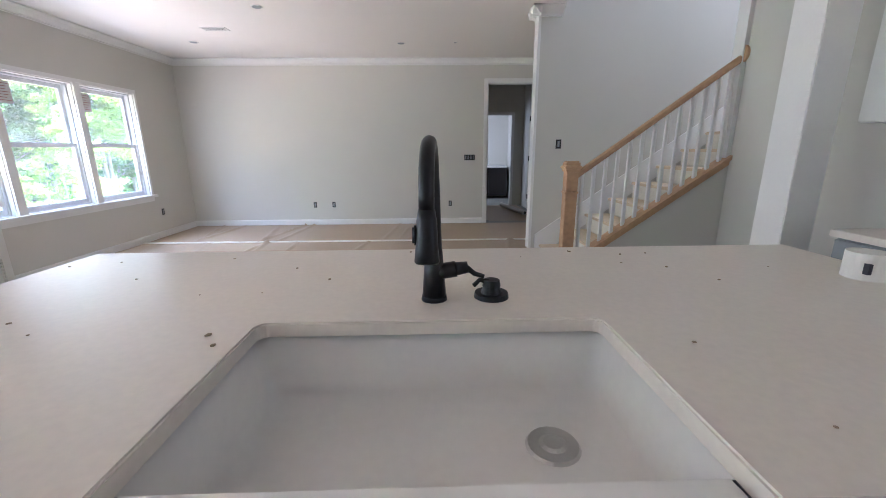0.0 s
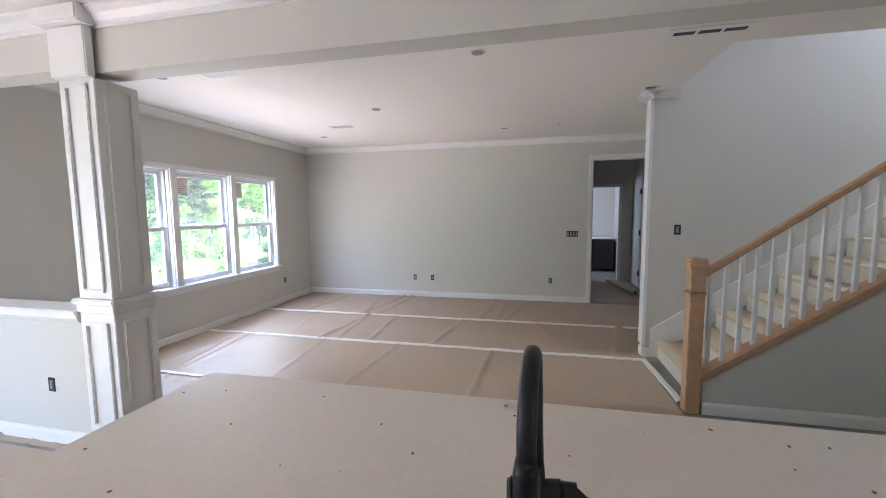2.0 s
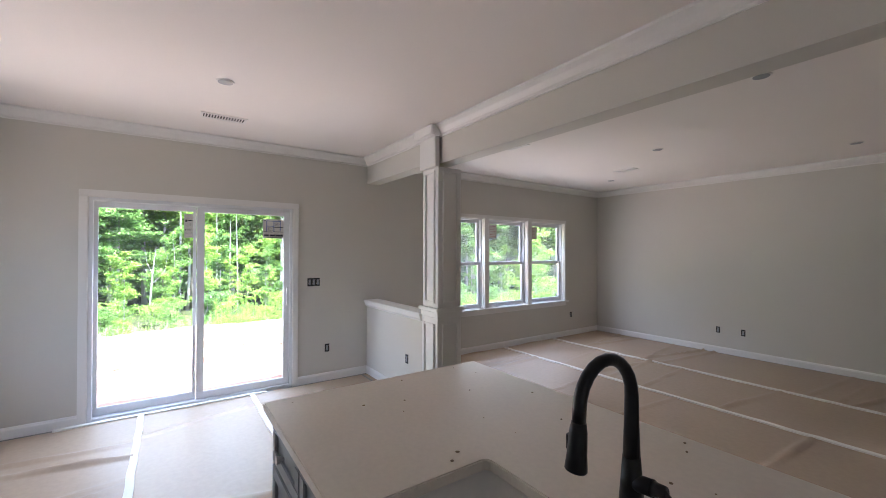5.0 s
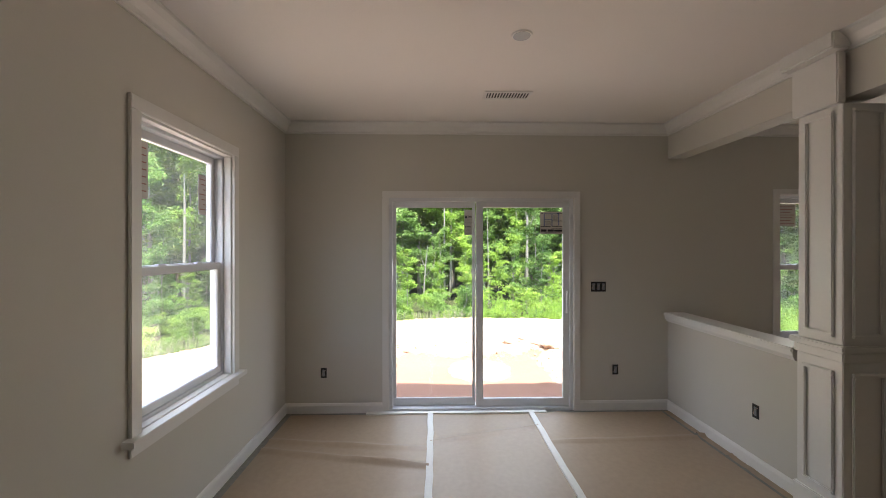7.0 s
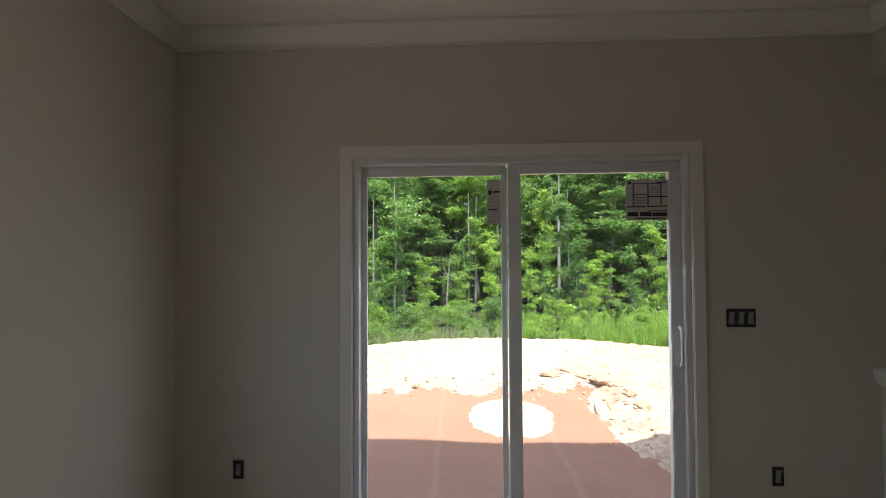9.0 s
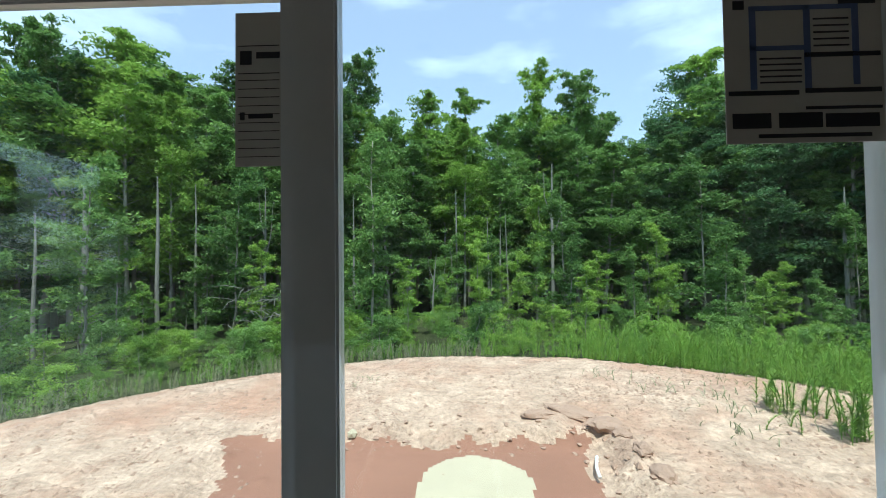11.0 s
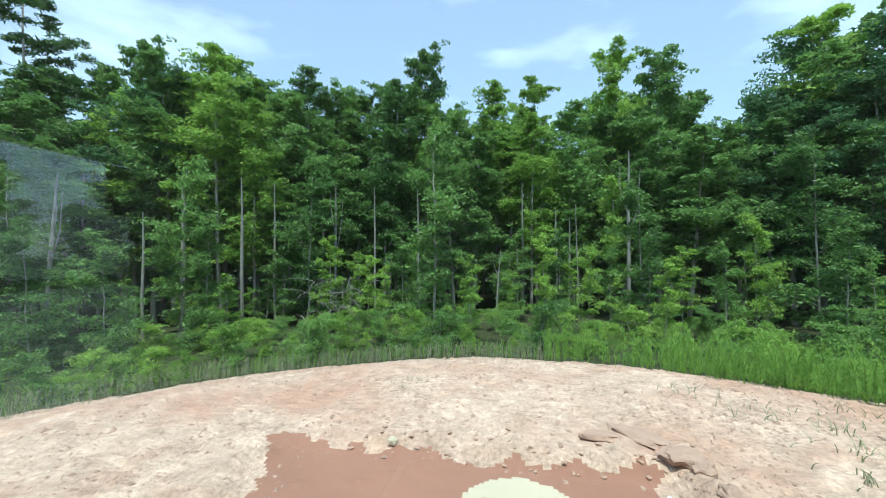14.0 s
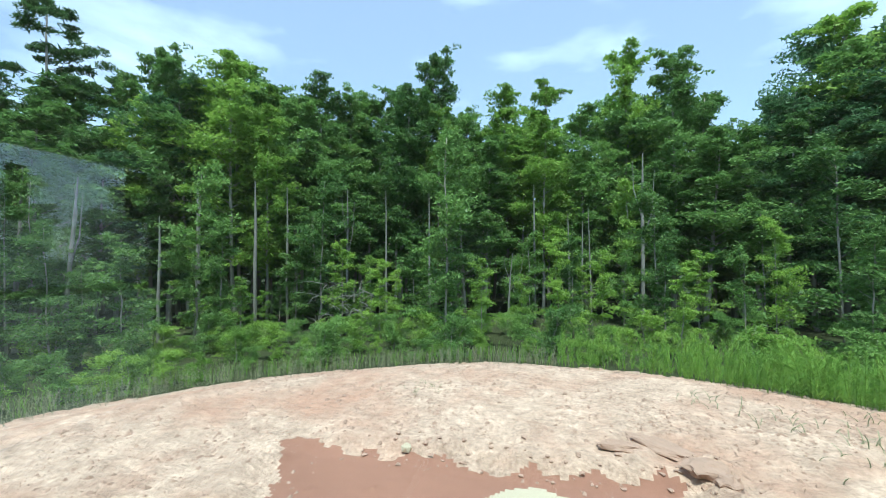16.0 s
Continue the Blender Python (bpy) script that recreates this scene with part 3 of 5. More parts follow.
rows = [(0.06, 0.13, 0.90, 0.96, 1), (0.72, 0.95, 0.92, 0.95, 1), (0.5, 0.97, 0.57, 0.60, 1), (0.02, 0.46, 0.32, 0.35, 1), (0.5, 0.97, 0.33, 0.36, 1), (0.5, 0.97, 0.22, 0.24, 1),
        (0.04, 0.28, 0.10, 0.20, 1), (0.33, 0.60, 0.10, 0.20, 1), (0.62, 0.95, 0.10, 0.19, 1), (0.2, 0.9, 0.035, 0.06, 1), (0.16, 0.20, 0.36, 0.90, 0), (0.5, 0.54, 0.36, 0.92, 0), (0.8, 0.84, 0.38, 0.92, 0),
        (0.16, 0.8, 0.89, 0.92, 0), (0.16, 0.5, 0.62, 0.65, 0)]
rows += [(0.22, 0.48, 0.40 + 0.04 * i, 0.41 + 0.04 * i, 1) for i in range(5)] + [(0.56, 0.78, 0.64 + 0.045 * i, 0.65 + 0.045 * i, 1) for i in range(5)]
sticker("window_label", -0.038, -1.235, -1.012, 1.70, 1.915, rows, "square printed paper label on the door glass")
rows = [(0.06, 0.94, 0.60, 0.605, 1), (0.06, 0.94, 0.78, 0.785, 1), (0.1, 0.35, 0.66, 0.75, 1), (0.45, 0.95, 0.70, 0.74, 1), (0.1, 0.2, 0.30, 0.35, 1), (0.28, 0.8, 0.31, 0.34, 1)]
rows += [(0.06, 0.94, 0.06 + 0.055 * i, 0.064 + 0.055 * i, 1) for i in range(10)]
sticker("window_label", -0.0745, -1.968, -1.893, 1.69, 1.935, rows, "narrow printed paper label on the fixed pane")



def pane_label(to, u0, u1, z0, z1):
    ob = thing("window_label", "pale printed paper label on the window glass", "label", group="labels on the windows")
    part("sheet", boxes(to(u0, u1, -0.113, -0.112, z0, z1)), LABEL, ob)
    for k in range(7):
        zz = z1 - (z1 - z0) * (k + 1) / 8
        part("print_line", boxes(to(u0 + 0.012, u1 - 0.012 - 0.02 * (k % 3), -0.112, -0.1115, zz, zz + 0.006)), REDINK, ob)


REDINK = material("red_ink", (0.35, 0.16, 0.14), 0.7, vary=0.1, scale=5, fine=60, bump=0.0)
pane_label(on_south, 1.64, 1.78, 1.82, 2.12)
pane_label(on_south, 1.10, 1.19, 1.78, 2.04)
for i in range(3):
    y0 = TW[0] + i * pitch
    pane_label(on_west, y0 + 0.09, y0 + 0.27, 1.78, 2.0)

# ---- stairs ----
RISE, RUN = 0.183, 0.262
stairs = tagged(new("staircase"), "oak-edged staircase with dusty treads and painted risers", "stairs", kind="structure")
for i in range(13):
    x = 5.50 + i * RUN
    part("tread", boxes((x - 0.03, x + RUN, 1.36, STAIRWALL - 0.02, (i + 1) * RISE - 0.03, (i + 1) * RISE, 0.008)), TREAD, stairs)
    part("riser", boxes((x, x + 0.018, 1.36, STAIRWALL - 0.02, i * RISE, (i + 1) * RISE - 0.03)), RISER, stairs)
slope = RISE / RUN
bm = bmesh.new()
prism(bm, [(0, 0), (0.018, 0), (0.018, 0.30), (0, 0.30)], (5.42, STAIRWALL, 0.0), (8.9, STAIRWALL, 3.48 * slope), (0, -1, 0))
part("skirt_board", bm, TRIM, stairs, "white skirt board along the wall")
bm = bmesh.new()
v = [bm.verts.new(p) for p in ((5.47, 1.31, 0), (6.80, 1.31, 0), (6.80, 1.31, 1.215), (5.47, 1.31, 0.285))]
w = [bm.verts.new(q.co + Vector((0, 0.05, 0))) for q in v]
bm.faces.new(v)
bm.faces.new(w[::-1])
for i in range(4):
    bm.faces.new((v[i], w[i], w[(i + 1) % 4], v[(i + 1) % 4]))
bmesh.ops.recalc_face_normals(bm, faces=bm.faces[:])
structure("wall_under_stair", bm, PAINT, "triangular painted wall under the stairs")
bm = bmesh.new()
prism(bm, [(-0.05, 0), (0.075, 0), (0.075, 0.035), (-0.05, 0.035)], (5.44, 1.34, 0.275), (6.79, 1.34, 1.222), (0, -1, 0))
prism(bm, [(-0.01, 0), (0.05, 0), (0.05, -0.045), (-0.01, -0.045)], (5.44, 1.34, 0.275), (6.79, 1.34, 1.222), (0, -1, 0))
part("shoe_rail", bm, WOOD, stairs, "bare oak cap that carries the balusters")
newel = thing("newel_post", "square unfinished oak newel post with a moulded cap", "newel post", (5.40, 1.33, 0))
part("post", boxes((-0.05, 0.05, -0.05, 0.05, 0, 1.10, 0.004)), WOOD, newel)
part("collar", boxes((-0.058, 0.058, -0.058, 0.058, 0.91, 0.94, 0.008)), WOOD, newel)
bm = boxes((-0.062, 0.062, -0.062, 0.062, 1.10, 1.125, 0.006), (-0.075, 0.075, -0.075, 0.075, 1.125, 1.15, 0.008))
bmesh.ops.create_cone(bm, cap_ends=True, segments=4, radius1=0.088, radius2=0.03, depth=0.04, matrix=pose(0, 0, 1.17, 0, 0, 45))
box(bm, -0.06, 0.06, -0.06, 0.06, 1.145, 1.19, 0.012)
part("cap", bm, WOOD, newel)
rail = thing("handrail", "round-topped oak handrail with a wall rosette", "handrail")
bm = bmesh.new()
prism(bm, [(-0.03, -0.02), (-0.022, -0.035), (0.022, -0.035), (0.03, -0.02), (0.026, 0.012), (0.012, 0.026), (-0.012, 0.026), (-0.026, 0.012)], (5.44, 1.33, 1.07), (6.75, 1.33, 2.015), (0, -1, 0))
part("rail", bm, WOOD, rail)
bm = bmesh.new()
cyl(bm, (6.73, 1.33, 2.03), (6.762, 1.33, 2.03), 0.07, seg=24)
part("rosette", bm, WOOD, rail)
structure("stair_end_board", boxes((6.72, 6.76, 1.30, 1.42, 1.20, 5.2)), TRIM, "white trim board at the end of the stair wall", "trim")
for i in range(13):
    x = 5.50 + i * 0.0985
    zb = 0.31 + (x - 5.44) * 0.7015
    b = tagged(new("baluster"), "slim square white baluster", "baluster", "balusters of the stair rail")
    b.location = (x, 1.33, zb)
    zt = 1.04 + (x - 5.44) * 0.7214 - zb
    part("shaft", boxes((-0.014, 0.014, -0.014, 0.014, -0.01, zt, 0.002)), TRIM, b)
    part("pin", boxes((-0.007, 0.007, -0.007, 0.007, zt, zt + 0.03)), WOOD, b)

# ---- kitchen island ----
IX0, IX1, IY0, IY1, CT = 2.965, 5.55, -1.775, -0.66, 0.93
SX0, SX1, SY0, SY1 = 3.82, 4.565, -1.70, -1.305
r = 0.022
corner = [(SX0 + r - r * math.sin(radians(90 - a)), SY1 - r + r * math.sin(radians(a))) for a in range(0, 91, 18)]
outline = [(IX0, IY0), (SX0, IY0)] + corner + [(SX0 + SX1 - x, y) for x, y in corner[::-1]] + [(SX1, IY0), (IX1, IY0), (IX1, IY1), (IX0, IY1)]
bm = bmesh.new()
ring = [bm.verts.new((x, y, CT)) for x, y in outline]
face = bm.faces.new(ring)
ext = bmesh.ops.extrude_face_region(bm, geom=[face])
for v in ext["geom"]:
    if isinstance(v, bmesh.types.BMVert):
        v.co.z -= 0.032
bmesh.ops.recalc_face_normals(bm, faces=bm.faces[:])
edges = [e for e in bm.edges if not e.is_boundary and abs(e.calc_face_angle(0)) > 1.0 and (e.verts[0].co.z + e.verts[1].co.z) / 2 > CT - 0.002]
bmesh.ops.bevel(bm, geom=edges, offset=0.004, segments=2, affect="EDGES")
solid("worktop", bm, QUARTZ, "dusty cream quartz worktop with a sink cut-out", "worktop")

sink = thing("sink", "deep white apron-front kitchen sink, dusty", "sink", ((SX0 + SX1) / 2, (SY0 + SY1) / 2, CT - 0.034))
w2, d2 = (SX1 - SX0) / 2 + 0.012, (SY1 - SY0) / 2 + 0.012
bm = bmesh.new()


def rounded(hw, hd, z, rad):
    pts = []
    for sx, sy, a0 in ((-1, -1, 180), (1, -1, 270), (1, 1, 0), (-1, 1, 90)):
        for k in range(6):
            a = radians(a0 + 18 * k)
            pts.append(bm.verts.new((sx * (hw - rad) + rad * math.cos(a), sy * (hd - rad) + rad * math.sin(a), z)))
    return pts


rings = [rounded(w2 + 0.02, d2 + 0.0, 0, 0.03), rounded(w2, d2, 0, 0.02), rounded(w2 - 0.012, d2 - 0.012, -0.135, 0.04), rounded(w2 - 0.02, d2 - 0.02, -0.165, 0.04), rounded(w2 - 0.045, d2 - 0.045, -0.178, 0.04)]
for a, b in zip(rings, rings[1:]):
    for k in range(24):
        bm.faces.new((a[k], a[(k + 1) % 24], b[(k + 1) % 24], b[k]))
bm.faces.new(rings[-1])
bmesh.ops.recalc_face_normals(bm, faces=bm.faces[:])
for f in bm.faces:
    f.normal_flip()
basin = part("basin", bm, SINKM, sink, smooth=True)
part("apron", boxes((-w2 + 0.014, w2 - 0.014, -d2 - 0.068, -d2 + 0.002, -0.225, 0.012, 0.012)), SINKM, sink, "white front panel of the sink")
bm = bmesh.new()
cyl(bm, (0.24, 0.06, -0.1785), (0.24, 0.06, -0.172), 0.055, 0.05, 24)
cyl(bm, (0.24, 0.06, -0.172), (0.24, 0.06, -0.168), 0.028, 0.02, 16)
part("drain", bm, CHROME, sink, "round metal drain strainer")

tap = thing("kitchen_tap", "matte black gooseneck pull-down kitchen tap", "tap", (4.201, -1.175, CT))
tap.rotation_euler = (0, 0, radians(-4))
tap.scale = (0.98, 0.98, 0.93)
bm = bmesh.new()
cyl(bm, (0, 0, 0), (0, 0, 0.012), 0.033, 0.031, 24)
cyl(bm, (0, 0, 0.012), (0, 0, 0.14), 0.030, 0.021, 24)
part("base", bm, BLACK, tap, smooth=True)
bm = bmesh.new()
pts = [(0, 0, 0.14), (0, 0, 0.22), (0, 0, 0.30)] + [(0, -0.095 + 0.095 * math.cos(radians(a)), 0.30 + 0.105 * math.sin(radians(a))) for a in range(15, 181, 15)] + [(0, -0.192, 0.27)]
tube(bm, pts, [0.0205, 0.018, 0.0165] + [0.0155] * (len(pts) - 3), 16)
part("spout", bm, BLACK, tap, smooth=True)
bm = bmesh.new()
tube(bm, [(0, -0.192, 0.272), (0, -0.194, 0.25), (0, -0.198, 0.20), (0, -0.201, 0.165), (0, -0.202, 0.16)], [0.0165, 0.02, 0.022, 0.025, 0.022], 16)
box(bm, -0.028, -0.016, -0.206, -0.188, 0.20, 0.24, 0.004)
part("spray_head", bm, BLACK, tap, smooth=True)
bm = bmesh.new()
cyl(bm, (0.0, 0, 0.075), (0.055, 0, 0.085), 0.021, 0.021, 20)
cyl(bm, (0.055, 0, 0.085), (0.085, 0, 0.09), 0.018, 0.015, 20)
tube(bm, [(0.08, 0, 0.09), (0.10, 0.002, 0.072), (0.125, 0.004, 0.063)], [0.008, 0.007, 0.006], 8)
part("lever", bm, BLACK, tap, smooth=True)
soap = thing("soap_dispenser", "low round black disc fitting beside the tap", "sink fitting", (4.345, -1.165, CT))
bm = bmesh.new()
cyl(bm, (0, 0, 0), (0, 0, 0.012), 0.044, 0.042, 24)
cyl(bm, (0, 0, 0.012), (0, 0, 0.03), 0.027, 0.02, 20)
part("disc", bm, BLACK, soap)
bm = bmesh.new()
cyl(bm, (0, 0, 0.03), (0, 0, 0.045), 0.023, 0.02, 20)
tube(bm, [(-0.005, 0, 0.038), (-0.03, 0, 0.045), (-0.045, 0, 0.03)], [0.007, 0.006, 0.006], 8)
part("knob", bm, BLACK, soap)


def cabinet(x0, x1, y0, y1, drawers, group):
    """A base cabinet: carcass, toe kick, a drawer front over a shaker door, knobs. Fronts look to -y."""
    ob = thing("base_cabinet", "grey painted shaker base cabinet with round knobs", "cabinet", (x0, y0, 0), group)
    w, d = x1 - x0, y1 - y0
    part("body", boxes((0, w, 0.025, d, 0.0, CT - 0.034)), CABGREY, ob)
    for name, za, zb in (("drawer_front", 0.70, 0.875), ("door", 0.12, 0.685)):
        bm = boxes((0.006, w - 0.006, 0.012, 0.025, za, zb))
        for a in ((0.006, w - 0.006, za, za + 0.05), (0.006, w - 0.006, zb - 0.05, zb), (0.006, 0.056, za + 0.05, zb - 0.05), (w - 0.056, w - 0.006, za + 0.05, zb - 0.05)):
            box(bm, a[0], a[1], 0.0, 0.012, a[2], a[3], 0.003)
        f = part(name, bm, CABGREY, ob)
        bm = bmesh.new()
        kx, kz = (w / 2, (za + zb) / 2) if name == "drawer_front" else (w - 0.035, zb - 0.05)
        cyl(bm, (kx, 0.0, kz), (kx, -0.015, kz), 0.006, 0.006, 10)
        cyl(bm, (kx, -0.012, kz), (kx, -0.028, kz), 0.012, 0.016, 14)
        part("knob", bm, CHROME, f, "round nickel knob")
    return ob


for a, b in ((2.99, 3.39), (3.39, 3.79), (4.60, 5.06), (5.06, 5.52)):
    cabinet(a, b, -1.745, -1.12, 1, "base cabinets of the island")
sb = thing("sink_cabinet", "grey painted cabinet below the sink", "cabinet", (3.79, -1.745, 0), "base cabinets of the island")
part("body", boxes((0, 0.81, 0.025, 0.6, 0, 0.66)), CABGREY, sb)
for dx in (0.0, 0.405):
    part("door", boxes((dx + 0.006, dx + 0.399, 0.0, 0.025, 0.12, 0.65, 0.004)), CABGREY, sb)
structure("island_back_panel", boxes((2.99, 5.52, -1.12, -1.0, 0, CT - 0.034)), CABGREY, "grey panel on the island's seating side", "panel")
mug = thing("tape_roll", "white roll standing on the island worktop", "roll", (5.43, -1.06, CT))
bm = bmesh.new()
cyl(bm, (0, 0, 0), (0, 0, 0.075), 0.05, 0.05, 28)
part("roll", bm, TAPE, mug)
bm = boxes((-0.042, -0.032, -0.045, -0.03, 0.02, 0.05))
part("mark", bm, INK, mug, "small dark printed mark")

crumb = random.Random(5)
for i in range(34):
    bm = bmesh.new()
    s = crumb.uniform(0.002, 0.0055)
    bmesh.ops.create_icosphere(bm, subdivisions=1, radius=s, matrix=Matrix.Diagonal((crumb.uniform(0.7, 1.6), 1, 0.5, 1)))
    c = solid("crumb", bm, DEBRIS, "small brown crumb of building dirt on the worktop", "debris", "crumbs on the worktop")
    while True:
        x, y = crumb.uniform(IX0 + 0.05, IX1 - 0.1), crumb.uniform(IY0 + 0.05, IY1 - 0.05)
        if not (SX0 - 0.03 < x < SX1 + 0.03 and y < SY1 + 0.15):
            break
    c.location = (x, y, CT + s * 0.45)
    c.rotation_euler = (0, 0, crumb.uniform(0, 6))

# cabinets on the kitchen's east wall
up = thing("wall_cabinet", "white wall-hung kitchen cabinet", "cabinet", (6.42, -0.9, 1.41))
part("body", boxes((0, 0.33, 0, 0.88, 0, 1.05)), TRIM, up)
for i in range(2):
    part("door", boxes((-0.02, 0, 0.44 * i + 0.004, 0.44 * i + 0.436, 0.004, 1.046, 0.004)), TRIM, up)
lo = thing("base_cabinet", "grey painted base cabinet against the kitchen wall", "cabinet", (6.17, -0.9, 0))
part("body", boxes((0, 0.58, 0, 0.62, 0, 0.87)), CABGREY, lo)
for i in range(2):
    part("door", boxes((-0.02, 0, 0.31 * i + 0.004, 0.31 * i + 0.306, 0.1, 0.86, 0.004)), CABGREY, lo)
solid("worktop", boxes((6.13, 6.75, -0.92, -0.27, 0.872, 0.905, 0.004)), QUARTZ, "pale quartz worktop on the wall cabinets", "worktop")

# ---- boxes in the walls, ceiling fittings ----


def wall_box(kind, p, out, w=0.055, h=0.095, gangs=1):
    """An open electrical box with its devices, no cover plate; 'out' is the way the wall looks."""
    q = Vector(out).to_track_quat("Y", "Z").to_matrix().to_4x4()
    ob = tagged(new(kind), "black electrical box without its cover plate" if gangs == 1 else "wide black electrical box without its cover plate", "outlet" if kind == "outlet" else "switch")
    ob.matrix_world = Matrix.Translation(p) @ q
    wt = w * gangs
    bm = bmesh.new()
    for a in ((-wt / 2, wt / 2, -h / 2, -h / 2 + 0.006), (-wt / 2, wt / 2, h / 2 - 0.006, h / 2), (-wt / 2, -wt / 2 + 0.005, -h / 2, h / 2), (wt / 2 - 0.005, wt / 2, -h / 2, h / 2)):
        box(bm, a[0], a[1], -0.001, 0.004, a[2], a[3])
    box(bm, -wt / 2, wt / 2, 0.0005, 0.0015, -h / 2, h / 2)
    part("box", bm, BOXM, ob)
    for g in range(gangs):
        x = -wt / 2 + w * (g + 0.5)
        bm = boxes((x - 0.012, x + 0.012, 0.002, 0.008, -h * 0.33, h * 0.33, 0.002))
        d = part("device", bm, CABGREY, ob)
        bm = bmesh.new()
        tube(bm, [(x - 0.02, 0.004, h * 0.3), (x + 0.004, 0.01, h * 0.1), (x + 0.018, 0.004, -h * 0.25)], [0.0015] * 3, 6)
        part("wire", bm, COPPER, d)
    return ob


for p, out in (((2.12, FAR, 0.355), (0, -1, 0)), ((2.45, FAR, 0.355), (0, -1, 0)), ((4.52, FAR, 0.36), (0, -1, 0)), ((0, 4.13, 0.385), (1, 0, 0)), ((0, -0.515, 0.39), (1, 0, 0)),
               ((0, -3.31, 0.38), (1, 0, 0)), ((1.045, 0, 0.41), (0, -1, 0))):
    wall_box("outlet", p, out)
wall_box("light_switch", (4.86, FAR, 1.158), (0, -1, 0), gangs=4, w=0.046)
wall_box("light_switch", (0, -0.68, 1.19), (1, 0, 0), gangs=3, w=0.048)
wall_box("light_switch", (5.64, STAIRWALL, 1.345), (0, -1, 0), w=0.06, h=0.10)


def downlight(x, y, r=0.048):
    ob = thing("downlight", "round recessed ceiling light, switched off", "ceiling light", (x, y, H), "recessed ceiling lights")
    bm = bmesh.new()
    tube(bm, [(0, 0, 0.001), (0, 0, -0.006)], [r + 0.012, r + 0.008], 24)
    part("trim_ring", bm, TRIM, ob)
    # solid grey disc: the shade inside the recess given as colour
    bm = bmesh.new()
    cyl(bm, (0, 0, -0.006), (0, 0, -0.0075), r, r, 24)
    part("opening", bm, CABGREY, ob, "grey disc painted as the shaded opening")
    return ob


for x, y in ((0.96, 3.92), (2.405, 2.53), (3.79, 3.98), (3.78, 1.16), (1.0, 1.04), (1.585, -1.78), (4.2, -2.6)):
    downlight(x, y)
downlight(4.55, 3.93, 0.02)


def vent(x, y, lx, ly, label):
    """A ceiling register with slats."""
    ob = thing("ceiling_vent", label, "vent", (x, y, H))
    bm = boxes((-lx / 2, lx / 2, -ly / 2, -ly / 2 + 0.02, -0.008, 0), (-lx / 2, lx / 2, ly / 2 - 0.02, ly / 2, -0.008, 0), (-lx / 2, -lx / 2 + 0.02, -ly / 2 + 0.02, ly / 2 - 0.02, -0.008, 0), (lx / 2 - 0.02, lx / 2, -ly / 2 + 0.02, ly / 2 - 0.02, -0.008, 0))
    part("frame", bm, TRIM, ob)
    # black sheet behind the slats paints the darkness of the duct
    part("backing", boxes((-lx / 2 + 0.02, lx / 2 - 0.02, -ly / 2 + 0.02, ly / 2 - 0.02, -0.002, 0)), BOXM, ob)
    along_x = lx > ly
    long = max(lx, ly) - 0.05
    for i in range(14):
        u = -long / 2 + long * (i + 0.5) / 14
        part("slat", boxes((u - 0.006, u + 0.003, -ly / 2 + 0.02, ly / 2 - 0.02, -0.007, -0.003) if along_x else (-lx / 2 + 0.02, lx / 2 - 0.02, u - 0.006, u + 0.003, -0.007, -0.003)), TRIM, ob)
    return ob


vent(1.55, 1.1, 0.30, 0.15, "white metal ceiling register")
vent(1.57, 3.31, 0.30, 0.15, "white metal ceiling register")
vent(0.73, -1.70, 0.15, 0.36, "white metal ceiling register in the breakfast area")
rv = thing("return_grille", "long white return-air grille with dark slots", "vent", (5.34, 1.16, H))
part("frame", boxes((-0.26, 0.26, -0.07, 0.07, -0.01, 0, 0.003)), TRIM, rv)
# solid black plates on the frame, shade of the slots as colour
for i in range(3):
    part("slot", boxes((-0.22 + 0.155 * i, -0.09 + 0.155 * i, -0.022, 0.022, -0.013, -0.009)), BOXM, rv, "black plate painted as a shaded air slot")

# ---- paper on the floor ----


def paper(name, x0, x1, y0, y1, seed, label):
    """A strip of floor paper with soft cross wrinkles."""
    rng = random.Random(seed)
    folds = [(rng.uniform(x0, x1), rng.uniform(-0.35, 0.35), rng.uniform(0.010, 0.024), rng.uniform(0.012, 0.03)) for _ in range(int((x1 - x0) * 1.7))]
    nx, ny = int((x1 - x0) / 0.025), 14
    verts, faces = [], []
    for j in range(ny + 1):
        for i in range(nx + 1):
            x, y = x0 + (x1 - x0) * i / nx, y0 + (y1 - y0) * j / ny
            z = 0.004 + 0.003 * noise.noise(Vector((x * 2, y * 2, seed)))
            v = j / ny
            for fx, lean, hh, ww in folds:
                d = x - fx - lean * (y - y0)
                if abs(d) < 4 * ww:
                    z += 1.5 * hh * math.exp(-(d / ww) ** 2) * (0.35 + 0.65 * abs(noise.noise(Vector((fx * 7, v * 2.2, seed)))) * 2)
            verts.append((x, y, max(z, 0.003)))
    for j in range(ny):
        for i in range(nx):
            a = j * (nx + 1) + i
            faces.append((a, a + 1, a + nx + 2, a + nx + 1))
    me = bpy.data.meshes.new(name)
    me.from_pydata(verts, [], faces)
    me.materials.append(PAPER)
    me.polygons.foreach_set("use_smooth", [True] * len(me.polygons))
    return tagged(new(name, me), label, "floor paper", "strips of floor paper")


